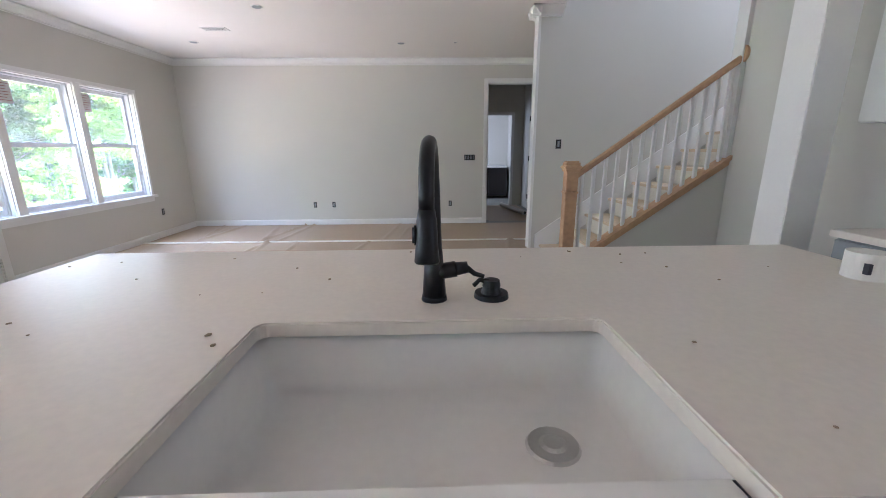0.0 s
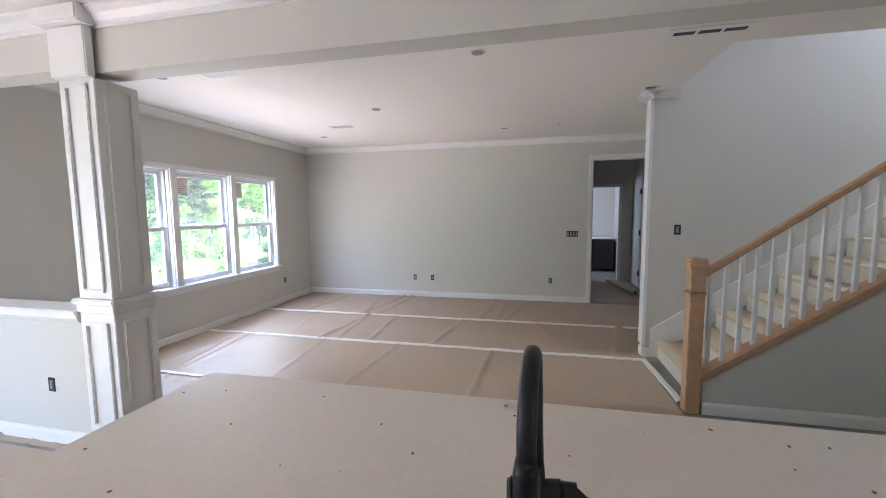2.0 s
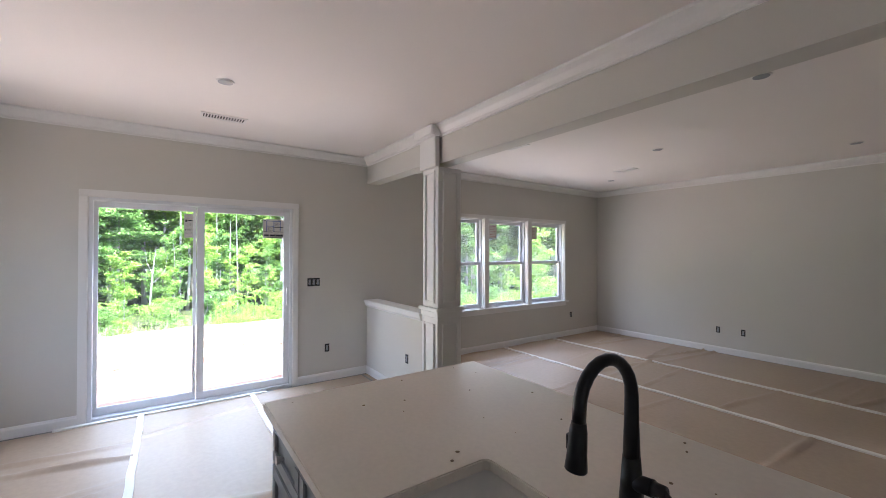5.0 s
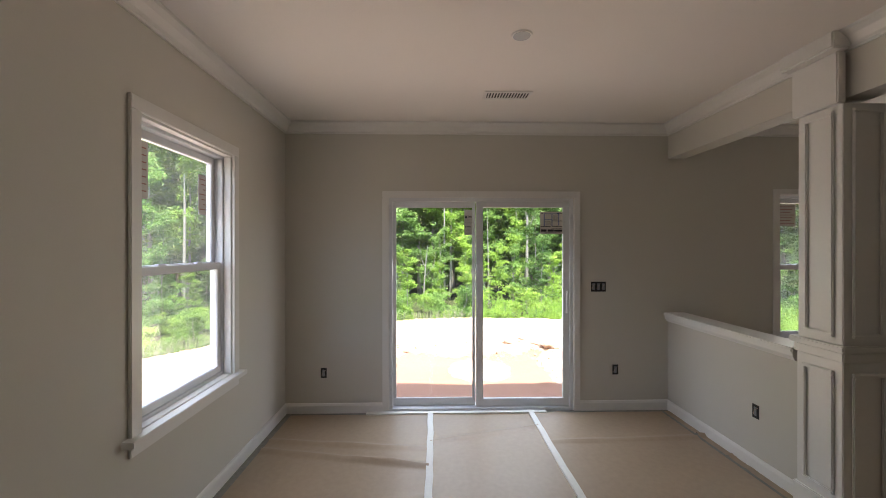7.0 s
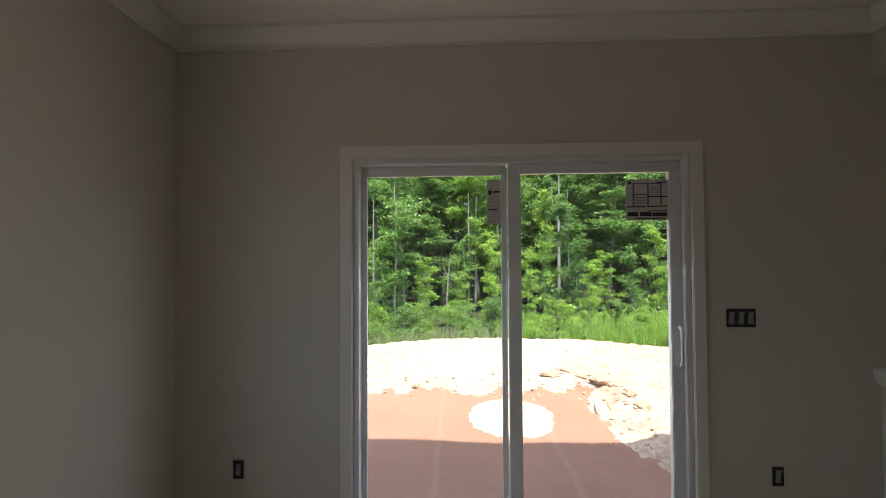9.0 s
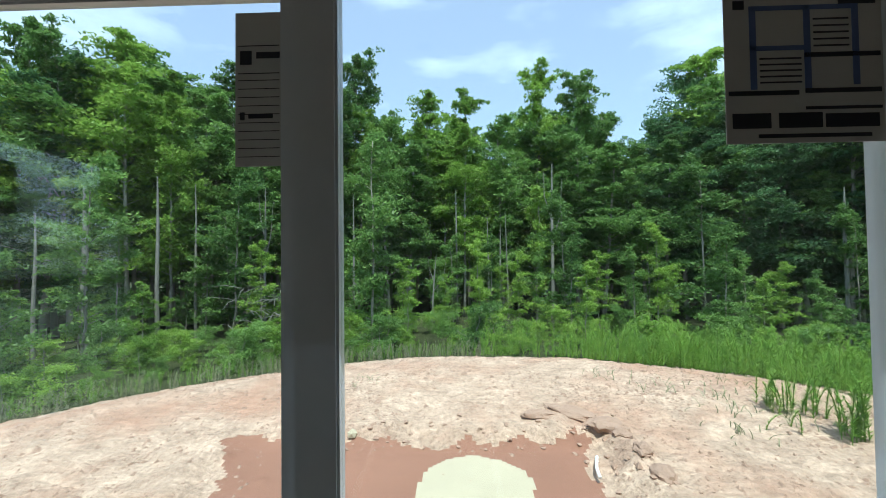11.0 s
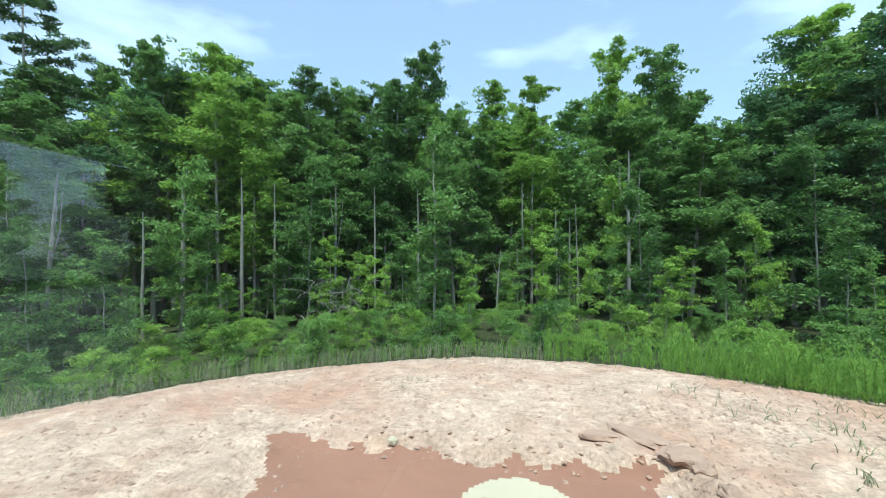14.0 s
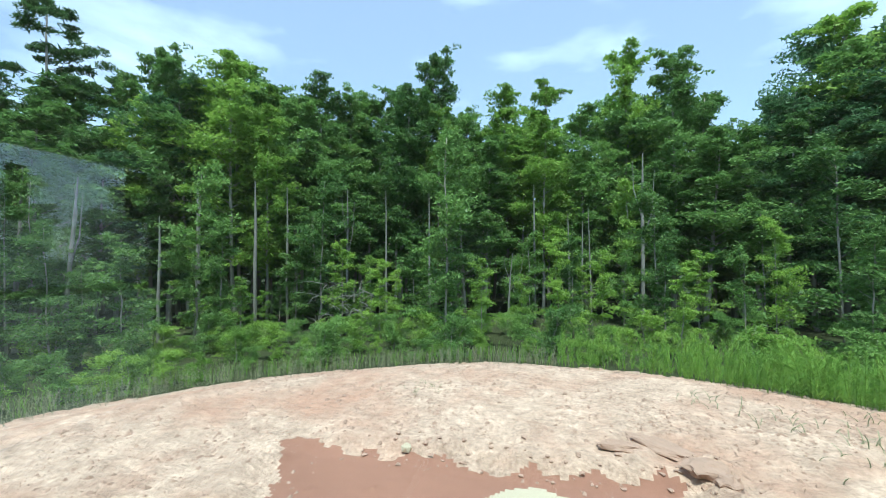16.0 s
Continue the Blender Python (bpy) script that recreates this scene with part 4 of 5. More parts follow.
def tape(x0, y0, x1, y1, w=0.05, seed=1):
    """A strip of tape laid over the joint of two papers."""
    rng = random.Random(seed)
    bm = bmesh.new()
    d = Vector((x1 - x0, y1 - y0, 0))
    nrm = Vector((-d.y, d.x, 0)).normalized()
    n = max(4, int(d.length / 0.08))
    last = None
    for i in range(n + 1):
        p = Vector((x0, y0, 0)) + d * (i / n) + nrm * 0.012 * noise.noise(Vector((i * 0.3, seed, 0)))
        z = 0.017 + 0.005 * noise.noise(Vector((i * 0.5, seed, 3)))
        row = [bm.verts.new(p + nrm * w / 2 * s + Vector((0, 0, z + dz))) for s, dz in ((-1, -0.014), (-0.96, 0), (0.96, 0), (1, -0.014))]
        if last:
            for a in range(3):
                bm.faces.new((last[a], last[a + 1], row[a + 1], row[a]))
        last = row
    bmesh.ops.recalc_face_normals(bm, faces=bm.faces[:])
    return solid("tape_strip", bm, TAPE, "white tape strip over a paper joint", "tape", "tape strips on the floor")


ys = [-0.05, 1.11, 2.38, 3.57, 4.93]
for i in range(4):
    paper("floor_paper", 0.03 if i else 0.05, 5.33 if i < 2 else 6.25, ys[i] - 0.02, ys[i + 1] - 0.025, 11 + i, "brown wrinkled paper protecting the living room floor")
for i, y in enumerate(ys[1:4]):
    tape(0.03, y, 5.33 if i < 1 else 5.36 if i < 2 else 6.2, y - 0.02 * i, seed=i + 1)
tape(5.34, 2.38, 5.38, 1.45, seed=9)
paper("floor_paper", 5.2, 6.2, 5.1, 7.2, 31, "brown paper on the hall floor")
ks = [-3.60, -2.30, -1.35, -0.09]
for i in range(3):
    paper("floor_paper", 0.06, 2.95, ks[i], ks[i + 1] - 0.005, 21 + i, "brown paper protecting the kitchen floor")
paper("floor_paper", 2.95, 6.0, -3.25, -2.30, 27, "brown paper protecting the kitchen floor")
for i, y in enumerate((-2.30, -1.35)):
    tape(0.03, y, 2.9, y, seed=20 + i)
tape(0.045, -2.9, 0.045, -1.2, seed=30)

# bathroom beyond the doorway
van = thing("vanity", "dark espresso bathroom vanity with a white top", "vanity", (5.2, 8.55, 0))
part("body", boxes((0, 1.0, 0, 0.54, 0.08, 0.82, 0.004)), DARKCAB, van)
for i in range(2):
    part("door", boxes((0.01 + 0.5 * i, 0.49 + 0.5 * i, -0.02, 0, 0.1, 0.8, 0.004)), DARKCAB, van)
part("top", boxes((-0.02, 1.02, -0.03, 0.55, 0.82, 0.86, 0.005)), SINKM, van, "white vanity top")
bt = thing("bath_tap", "small chrome basin tap on the vanity", "tap", (5.75, 8.98, 0.86))
bm = bmesh.new()
tube(bm, [(0, 0, 0), (0, 0, 0.10), (0, -0.04, 0.14), (0, -0.10, 0.12)], [0.018, 0.014, 0.012, 0.011], 10)
part("spout", bm, CHROME, bt)
hd = tagged(new("door_2"), "white panelled hall door with black hinges, closed", "door", kind="structure")
part("leaf", boxes((6.26, 6.295, 5.55, 6.40, 0.01, 2.05, 0.004)), TRIM, hd)
for a, b in ((0.15, 0.9), (1.05, 1.9)):
    for c in (5.66, 6.02):
        part("panel", boxes((6.25, 6.26, c, c + 0.28, a, b, 0.004)), TRIM, hd)
for z in (0.25, 1.05, 1.85):
    part("hinge", boxes((6.24, 6.262, 6.40, 6.43, z, z + 0.1)), BLACK, hd)
bm = bmesh.new()
cyl(bm, (6.26, 5.62, 0.95), (6.20, 5.62, 0.95), 0.012, 0.012, 10)
cyl(bm, (6.21, 5.62, 0.95), (6.19, 5.62, 0.95), 0.03, 0.028, 14)
part("door_handle", bm, BLACK, hd)
pr = thing("paper_roll", "loose roll of floor paper lying in the hall", "paper roll")
bm = bmesh.new()
cyl(bm, (5.80, 7.0, 0.055), (6.05, 5.7, 0.055), 0.045, 0.045, 20)
part("roll", bm, LABEL, pr)
# black disc on the end face paints the shade of the hollow core
bm = bmesh.new()
cyl(bm, (6.049, 5.706, 0.055), (6.051, 5.694, 0.055), 0.03, 0.03, 16)
part("core", bm, BOXM, pr, "black disc painted as the roll's shaded hollow end")

# ---- outside: ground ----


def ground_z(x, y):
    """Height of the yard: a low mound with a shallow pit by the house, falling to the woods."""
    dx, dy = x - 0.1, y + 1.4
    r = math.hypot(dx, dy)
    z = -0.42 + 0.10 * math.exp(-((x + 5.6) / 1.6) ** 2) * math.exp(-((y + 0.5) / 4.5) ** 2)
    z -= 0.10 * max(0.0, min(1.0, (-y - 2.5) / 3.0))
    edge = 7.3
    if r > edge:
        z -= 0.23 * min(r - edge, 6.0) + 0.035 * max(0.0, min(r - edge - 6.0, 30.0))
    # pit
    px, py = max(0.0, abs(x + 2.2) - 1.55), max(0.0, abs(y + 2.05) - 1.78)
    d = math.hypot(px, py) + 0.16 * noise.noise(Vector((x * 1.3, y * 1.3, 4)))+ 0.07 * noise.noise(Vector((x * 5, y * 5, 8)))
    k = max(0.0, min(1.0, 1 - d / 0.42))
    k = k * k * (3 - 2 * k)
    z = z * (1 - k) + (-0.56) * k
    # lumps
    z += 0.035 * noise.noise(Vector((x * 0.9, y * 0.9, 0))) + (0.022 * noise.noise(Vector((x * 4, y * 4, 1))) + 0.035 * abs(noise.noise(Vector((x * 7, y * 3.2, 2)))) * max(0.0, 0.5 + noise.noise(Vector((x * 0.8, y * 0.8, 5)))) + 0.03 * noise.noise(Vector((x * 11, y * 9, 7)))) * (1 - 0.85 * (k > 0.9))
    # broken rim in the pit's corner
    c = math.exp(-(((x + 4.0) / 0.55) ** 2 + ((y - 0.05) / 0.5) ** 2))
    z += c * 0.12 * noise.noise(Vector((x * 3.5, y * 3.5, 6)))
    return z


def axis(lo, hi, near0, near1, fine, grow):
    pts = [near0]
    while pts[-1] < near1:
        pts.append(pts[-1] + fine)
    s = fine
    while pts[-1] < hi:
        s *= grow
        pts.append(min(hi, pts[-1] + s))
    s = fine
    while pts[0] > lo:
        s *= grow
        pts.insert(0, max(lo, pts[0] - s))
    return pts


gx = axis(-900, 400, -7.6, 0.0, 0.042, 1.13)
gy = axis(-700, 700, -7.0, 5.0, 0.042, 1.13)
gv = [(x, y, ground_z(x, y) if x < -0.1 or y < SOUTH - 0.2 or x > 10 or y > 9.8 else -0.5) for y in gy for x in gx]
gf = []
for j in range(len(gy) - 1):
    for i in range(len(gx) - 1):
        a = j * len(gx) + i
        gf.append((a, a + 1, a + len(gx) + 1, a + len(gx)))
me = bpy.data.meshes.new("ground")
me.from_pydata(gv, [], gf)
FOREST = material("forest_floor", (0.045, 0.055, 0.022), 0.95, vary=0.4, scale=0.8, fine=9, bump=0.6, spec=0.1)
for m in (CLAY, WET, PALE, FOREST):
    me.materials.append(m)
mats = []
for f in gf:
    x = sum(gv[k][0] for k in f) / 4
    y = sum(gv[k][1] for k in f) / 4
    z = sum(gv[k][2] for k in f) / 4
    wob = 0.12 * noise.noise(Vector((x * 2.2, y * 2.2, 9))) + 0.05 * noise.noise(Vector((x * 7, y * 7, 3)))
    if math.hypot(x - 0.1, y + 1.4) > 9.5 + 4 * wob:
        mats.append(3)
    elif ((x + 3.10) / 0.62) ** 2 + ((y + 1.46) / 0.54) ** 2 < 1 + 1.3 * wob:
        mats.append(2)
    elif max(0.0, abs(x + 2.2) - 1.52) ** 2 + max(0.0, abs(y + 2.0) - 1.55 - 0.5 * max(0, (-x - 2.6)) * (y < -1.8) * 0.6) ** 2 < max(0.02, 0.22 + 1.9 * wob) ** 2:
        mats.append(1)
    else:
        mats.append(0)
me.polygons.foreach_set("material_index", mats)
me.polygons.foreach_set("use_smooth", [True] * len(gf))
tagged(new("ground", me), "pale dry clay building ground with a red clay hollow", "ground", kind="structure")

# stones and clods
rng = random.Random(3)
for i in range(290):
    a = rng.random()
    if a < 0.35:      # along the hollow's far and side rim
        if rng.random() < 0.5:
            x, y = -4.05 + rng.gauss(0, 0.14), rng.uniform(-3.4, 0.2)
        else:
            x, y = rng.uniform(-4.2, -2.4), 0.0 + rng.gauss(0, 0.18)
        s = rng.uniform(0.01, 0.035)
    else:
        x, y = rng.uniform(-7, -2.4), rng.uniform(-7, 4.5)
        s = rng.uniform(0.005, 0.015)
    bm = bmesh.new()
    bmesh.ops.create_icosphere(bm, subdivisions=1, radius=s)
    for v in bm.verts:
        v.co *= rng.uniform(0.55, 1.45)
        v.co.z *= 0.55
    ob = solid("stone", bm, STONE, "small clay-coloured stone on bare ground", "stone", "stones on the ground")
    ob.location = (x, y, ground_z(x, y) + s * 0.15)
    ob.rotation_euler = (0, 0, rng.uniform(0, 6))
grit = np.random.default_rng(9)
n = 17000
gpx, gpy = -1.9 - 5.4 * grit.random(n) ** 0.8, grit.uniform(-7.2, 5.0, n)
keep = [k for k in range(n) if noise.noise(Vector((gpx[k] * 0.9, gpy[k] * 0.9, 13))) > grit.uniform(-0.5, 0.4) and not (-3.7 < gpx[k] and -3.6 < gpy[k] < -0.5)]
gverts, gfaces = [], []
for k in keep:
    x, y, s = float(gpx[k]), float(gpy[k]), float(grit.gamma(2.0, 0.0042)) + 0.003
    z = ground_z(x, y)
    b = len(gverts)
    w = grit.uniform(0.6, 1.4, 5)
    gverts += [(x - s * w[0], y - s * w[1], z - 0.004), (x + s * w[2], y - s * w[0], z - 0.004), (x + s * w[3], y + s * w[1], z - 0.004), (x - s * w[1], y + s * w[4], z - 0.004), (x + s * (w[0] - 1), y + s * (w[4] - 1), z + s * 0.8 * w[2])]
    gfaces += [(b, b + 1, b + 4), (b + 1, b + 2, b + 4), (b + 2, b + 3, b + 4), (b + 3, b, b + 4)]
me = bpy.data.meshes.new("gravel")
me.from_pydata(gverts, [], gfaces)
me.materials.append(STONE)
tagged(new("gravel", me), "loose clay gravel scattered over the bare ground", "gravel", kind="stuff")
for x, y, sx, sy, sz, rot in ((-4.35, -0.18, 0.36, 0.13, 0.06, -0.5), (-4.0, 0.05, 0.20, 0.14, 0.07, 0.4), (-3.85, 0.16, 0.13, 0.10, 0.07, 1.0), (-3.45, 0.2, 0.14, 0.09, 0.07, 1.3), (-3.1, 0.22, 0.16, 0.10, 0.08, 1.4), (-4.3, -0.62, 0.22, 0.09, 0.05, 0.2)):
    bm = bmesh.new()
    bmesh.ops.create_icosphere(bm, subdivisions=3, radius=1)
    for v in bm.verts:
        v.co *= 1 + 0.35 * noise.noise(v.co * 1.8 + Vector((x * 9, 0, 0))) + 0.12 * noise.noise(v.co * 5)
        v.co = Vector((v.co.x * sx, v.co.y * sy, v.co.z * sz))
    ob = solid("clay_clod", bm, STONE, "broken slab of red clay on the hollow's rim", "clod", "clods on the rim")
    ob.location = (x, y, ground_z(x, y) + sz * 0.1)
    ob.rotation_euler = (0.1, 0.1, rot + 1.57)
bm = bmesh.new()
tube(bm, [(-3.55, -0.22, -0.50), (-3.42, -0.26, -0.42), (-3.32, -0.30, -0.47), (-3.2, -0.31, -0.5)], [0.016] * 4, 10)
solid("pipe_offcut", bm, WHITEPIPE, "white plastic pipe offcut in the clay", "pipe")
bm = bmesh.new()
bmesh.ops.create_icosphere(bm, subdivisions=1, radius=0.06)
for v in bm.verts:
    v.co = Vector((v.co.x * 0.9, v.co.y * 1.1, max(-0.02, v.co.z * 1.2)))
ob = solid("pale_rock", bm, PALE, "pointed pale rock lying on the red clay", "rock")
ob.location = (-3.92, -2.8, ground_z(-3.92, -2.8) + 0.02)

# ---- plants ----


def leaves(pos, size, rng, up=0.35, long=1.5):
    """Small leaf blades at the given places, facing mostly upwards."""
    n = len(pos)
    nrm = rng.normal(size=(n, 3)) * 0.75
    nrm[:, 2] = np.abs(nrm[:, 2]) + up
    nrm /= np.linalg.norm(nrm, axis=1, keepdims=True)
    t = rng.normal(size=(n, 3))
    t -= nrm * (t * nrm).sum(1, keepdims=True)
    t /= np.linalg.norm(t, axis=1, keepdims=True)
    b = np.cross(nrm, t)
    s = size * rng.uniform(0.6, 1.4, (n, 1))
    v = np.stack([pos - t * s * long * 0.4, pos + b * s * 0.62 + t * s * 0.1, pos + t * s * long * 0.75 - b * s * 0.25], 1).reshape(-1, 3)
    f = np.arange(n * 3).reshape(-1, 3)
    return v, f


def leaf_mesh(name, v, f, mat):
    me = bpy.data.meshes.new(name)
    me.from_pydata(v.tolist(), [], f.tolist())
    me.materials.append(mat)
    return me


def tree_parts(seed, height, spread, bare, n_leaf, size, trunk_r, kind="broad"):
    """Meshes of a trunk with limbs and of a crown of flat leaf sprays along the limbs; the tip is at 'height'."""
    rng = np.random.default_rng(seed)
    bm = bmesh.new()
    pts, p = [], np.array([0.0, 0.0, -0.4])
    segs = 9
    drift = rng.normal(0, 0.03, 2)
    for i in range(segs + 1):
        pts.append(Vector(p))
        p = p + np.array([drift[0] * height / segs + rng.normal(0, 0.05), drift[1] * height / segs + rng.normal(0, 0.05), (height + 0.1) / segs])
    tube(bm, pts, [trunk_r * (1 - 0.9 * (i / segs) ** 0.9) + 0.010 for i in range(segs + 1)], 8)
    sprays = []
    pine_like = kind == "pine"
    n_limb = 15 if pine_like else max(12, int(height * 2.6))
    for k in range(n_limb):
        f = bare + (0.985 - bare) * (k + rng.random()) / n_limb
        i = min(int(f * segs), segs - 1)
        base = pts[i].lerp(pts[i + 1], f * segs - i)
        a = rng.uniform(0, 2 * math.pi)
        up_crown = (f - bare) / (1 - bare)
        shape = 1.08 - 0.74 * up_crown ** 2.6 if kind != "round" else 0.55 + 0.75 * math.sin(math.pi * min(1.0, up_crown * 0.86 + 0.12))
        reach = spread * shape * rng.uniform(0.45, 1.15)
        lift = rng.uniform(0.0, 0.3) if pine_like else rng.uniform(0.15, 0.75) + 0.7 * up_crown ** 2
        tip = base + Vector((math.cos(a) * reach, math.sin(a) * reach, min(reach * lift, height * 1.01 - base.z)))
        mid = base.lerp(tip, 0.5) + Vector((0, 0, 0.06 * reach))
        r0 = trunk_r * (1 - f) * 0.32 + 0.010
        tube(bm, [base, mid, tip], [r0, r0 * 0.6, 0.005], 5)
        tint = rng.normal(0, 0.06)
        for q in ((0.55, 0.8, 1.0) if pine_like else (0.28, 0.45, 0.6, 0.75, 0.88, 1.0)):
            c = np.array(base.lerp(mid, q * 2) if q < 0.5 else mid.lerp(tip, q * 2 - 1))
            for _ in range(2 if pine_like else 3):
                off = rng.normal(0, 0.17 * reach + 0.06, 3) * np.array([1, 1, 0.45])
                sprays.append((c + off, rng.uniform(0.5, 1.2) * (0.5 + 0.6 * q), 0.10 * reach + 0.11 + abs(tint)))
    for _ in range(5):
        sprays.append((np.array(pts[-1]) + rng.normal(0, 0.14, 3) * np.array([1, 1, 1.6]) - np.array([0, 0, 0.25]), 0.5, 0.2))
    wsum = sum(w for _, w, _ in sprays)
    pos = []
    for c, w, rad in sprays:
        n = max(4, int(n_leaf * w / wsum))
        q = rng.normal(0, 1, (n, 3))
        q /= np.linalg.norm(q, axis=1, keepdims=True)
        q *= rng.random((n, 1)) ** 0.45
        droop = -0.35 * (q[:, :1] ** 2 + q[:, 1:2] ** 2) * rad
        q = q * np.array([rad * 1.35, rad * 1.35, rad * 0.5])
        q[:, 2:] += droop
        pos.append(c + q)
    v, f = leaves(np.concatenate(pos), size, rng, up=0.3, long=2.6 if pine_like else 1.5)
    return mesh("trunk", bm, BARK, True), v, f


def tree_kind(name, label, category, mat, *args, **kw):
    tm, v, f = tree_parts(*args, **kw)
    ob = thing(name, label, category)
    t = new("trunk", tm)
    t.parent = ob
    c = new("crown", leaf_mesh("crown", v, f, mat))
    c.parent = ob
    return ob


def spot(az, r):
    """A place at a bearing (degrees from the view across the yard, positive to +y) and a distance."""
    x, y = 0.1 - r * math.cos(radians(az)), -1.4 + r * math.sin(radians(az))
    return x, y, ground_z(x, y)


TREE_H = 16.0
tall = [tree_kind("tree", "tall slender broadleaf tree with a pale bare trunk", "tree", LEAF, 40 + i, TREE_H, 2.4, bare, 18000, 0.145, 0.15) for i, bare in enumerate((0.34, 0.27, 0.22, 0.42))]
pale = [tree_kind("tree", "tall slender tree with light green leaves", "tree", LEAFLIGHT, 50 + i, TREE_H, 2.1, 0.24, 17000, 0.135, 0.12) for i in range(2)]
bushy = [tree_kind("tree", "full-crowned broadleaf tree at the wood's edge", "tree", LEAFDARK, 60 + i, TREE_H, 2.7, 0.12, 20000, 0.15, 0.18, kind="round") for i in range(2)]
back = [tree_kind("tree", "tall dark tree deep in the wood", "tree", LEAF, 65 + i, TREE_H, 2.8, 0.16, 8500, 0.21, 0.16) for i in range(2)]
sapling = [tree_kind("sapling", "young bright green understorey tree", "tree", LEAFLIGHT if i % 2 else LEAF, 70 + i, 7.5, 1.4, 0.10, 6500, 0.095, 0.045) for i in range(4)]
shrub = [tree_kind("shrub", "dense leafy shrub at the wood's edge", "shrub", m, 80 + i, 2.4, 1.15, 0.05, 3400, 0.075, 0.025) for i, m in enumerate((LEAFLIGHT, LEAFLIGHT, LEAF))]
pine = tree_kind("pine_tree", "tall pine with tiered dark branches", "pine tree", NEEDLE, 90, 20.0, 3.1, 0.62, 9500, 0.10, 0.2, kind="pine")

rng = random.Random(12)
made = set()


def plant(ob, az, r, scale, group, wide=None):
    x, y, z = spot(az, r)
    w = scale if wide is None else wide
    m = Matrix.Translation((x, y, z)) @ Matrix.Rotation(rng.uniform(0, 6.28), 4, "Z") @ Matrix.Diagonal((w * rng.uniform(0.88, 1.12), w * rng.uniform(0.88, 1.12), scale, 1))
    if ob in made:
        c = copy_thing(ob, m)
    else:
        made.add(ob)
        ob.matrix_basis = m
        c = ob
    tagged(c, group=group)
    return c


# bearing of a tree top and its slope over the eye, along the wood's outline
CREST = [(-96, 0.36), (-80, 0.38), (-72, 0.30), (-66, 0.24), (-57, 0.36), (-50, 0.40), (-46, 0.43), (-40.5, 0.485), (-36.6, 0.43), (-33.9, 0.37), (-29.7, 0.46), (-24.3, 0.47), (-19.8, 0.465), (-15.7, 0.475),
         (-10.5, 0.395), (-7.7, 0.335), (-3.7, 0.43), (1.7, 0.41), (6.5, 0.375), (11.3, 0.468), (15, 0.38), (17, 0.40), (19.4, 0.376), (22.9, 0.31), (25.6, 0.274), (28.1, 0.334), (32.2, 0.42), (36.9, 0.417), (40.3, 0.385), (42.4, 0.43), (46.2, 0.45), (54, 0.46), (64, 0.44)]


def crest(az):
    for (a0, s0), (a1, s1) in zip(CREST, CREST[1:]):
        if a0 <= az <= a1:
            return s0 + (s1 - s0) * (az - a0) / (a1 - a0)
    return 0.36


def tree_up_to(ob, az, r, part_of, group="trees of the wood"):
    """Plants a tree whose tip reaches a share of the wood's outline at its bearing."""
    top = 1.5 + crest(az) * r * part_of
    sc = (top - spot(az, r)[2]) / TREE_H
    plant(ob, az, r, sc, group, wide=0.55 * sc + 0.45)


for i, (a, s) in enumerate(CREST):
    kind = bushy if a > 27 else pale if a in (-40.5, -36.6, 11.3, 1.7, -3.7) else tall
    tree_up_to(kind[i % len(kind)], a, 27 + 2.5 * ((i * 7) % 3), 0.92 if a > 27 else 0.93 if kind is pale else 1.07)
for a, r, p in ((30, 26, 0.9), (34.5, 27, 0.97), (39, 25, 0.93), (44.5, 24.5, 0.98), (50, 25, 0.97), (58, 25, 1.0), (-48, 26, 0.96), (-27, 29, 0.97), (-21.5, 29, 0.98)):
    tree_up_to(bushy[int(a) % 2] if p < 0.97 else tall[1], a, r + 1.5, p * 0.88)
az = -97.0
while az < 63:
    tree_up_to(rng.choice(tall + pale), az + rng.uniform(-1.2, 1.2), rng.uniform(24.5, 29), rng.uniform(0.62, 0.97))
    az += 4.3
az = -96.0
while az < 62:
    tree_up_to(rng.choice(tall + back), az + rng.uniform(-1.2, 1.2), rng.uniform(30, 34), rng.uniform(0.84, 1.0))
    az += 4.0
az = -134.0
while az < 62:
    tree_up_to(rng.choice(back), az + rng.uniform(-1, 1), rng.uniform(36, 43), rng.uniform(0.82, 0.97) if az > -99 else 0.45)
    az += 3.3
plant(pine, -57.6, 31, 0.98, "pines of the wood")
plant(pine, -63, 37, 0.8, "pines of the wood")
az = -97.0
while az < 62:
    plant(rng.choice(sapling), az + rng.uniform(-1.3, 1.3), rng.uniform(14.5, 24), rng.uniform(0.35, 1.1), "understorey trees")
    az += 2.1
az = -97.0
while az < 62:
    plant(rng.choice(shrub), az + rng.uniform(-1, 1), rng.uniform(12.5, 19), rng.uniform(0.35, 0.9), "shrubs at the wood's edge")
    az += 1.15

far = np.random.default_rng(4)
fa, fr, fh = far.uniform(-100, 66, 26000), far.uniform(45, 50, 26000), far.uniform(-3, 11, 26000)
fp = np.stack([0.1 - fr * np.cos(np.radians(fa)), -1.4 + fr * np.sin(np.radians(fa)), fh + 1.5 * np.sin(fa * 1.3) * (fh > 8)], 1)
fv, ff = leaves(fp, 0.85, far)
tagged(new("far_woods", leaf_mesh("far_woods", fv, ff, LEAF)), "deep dark foliage of the wood behind", "woods", kind="stuff")

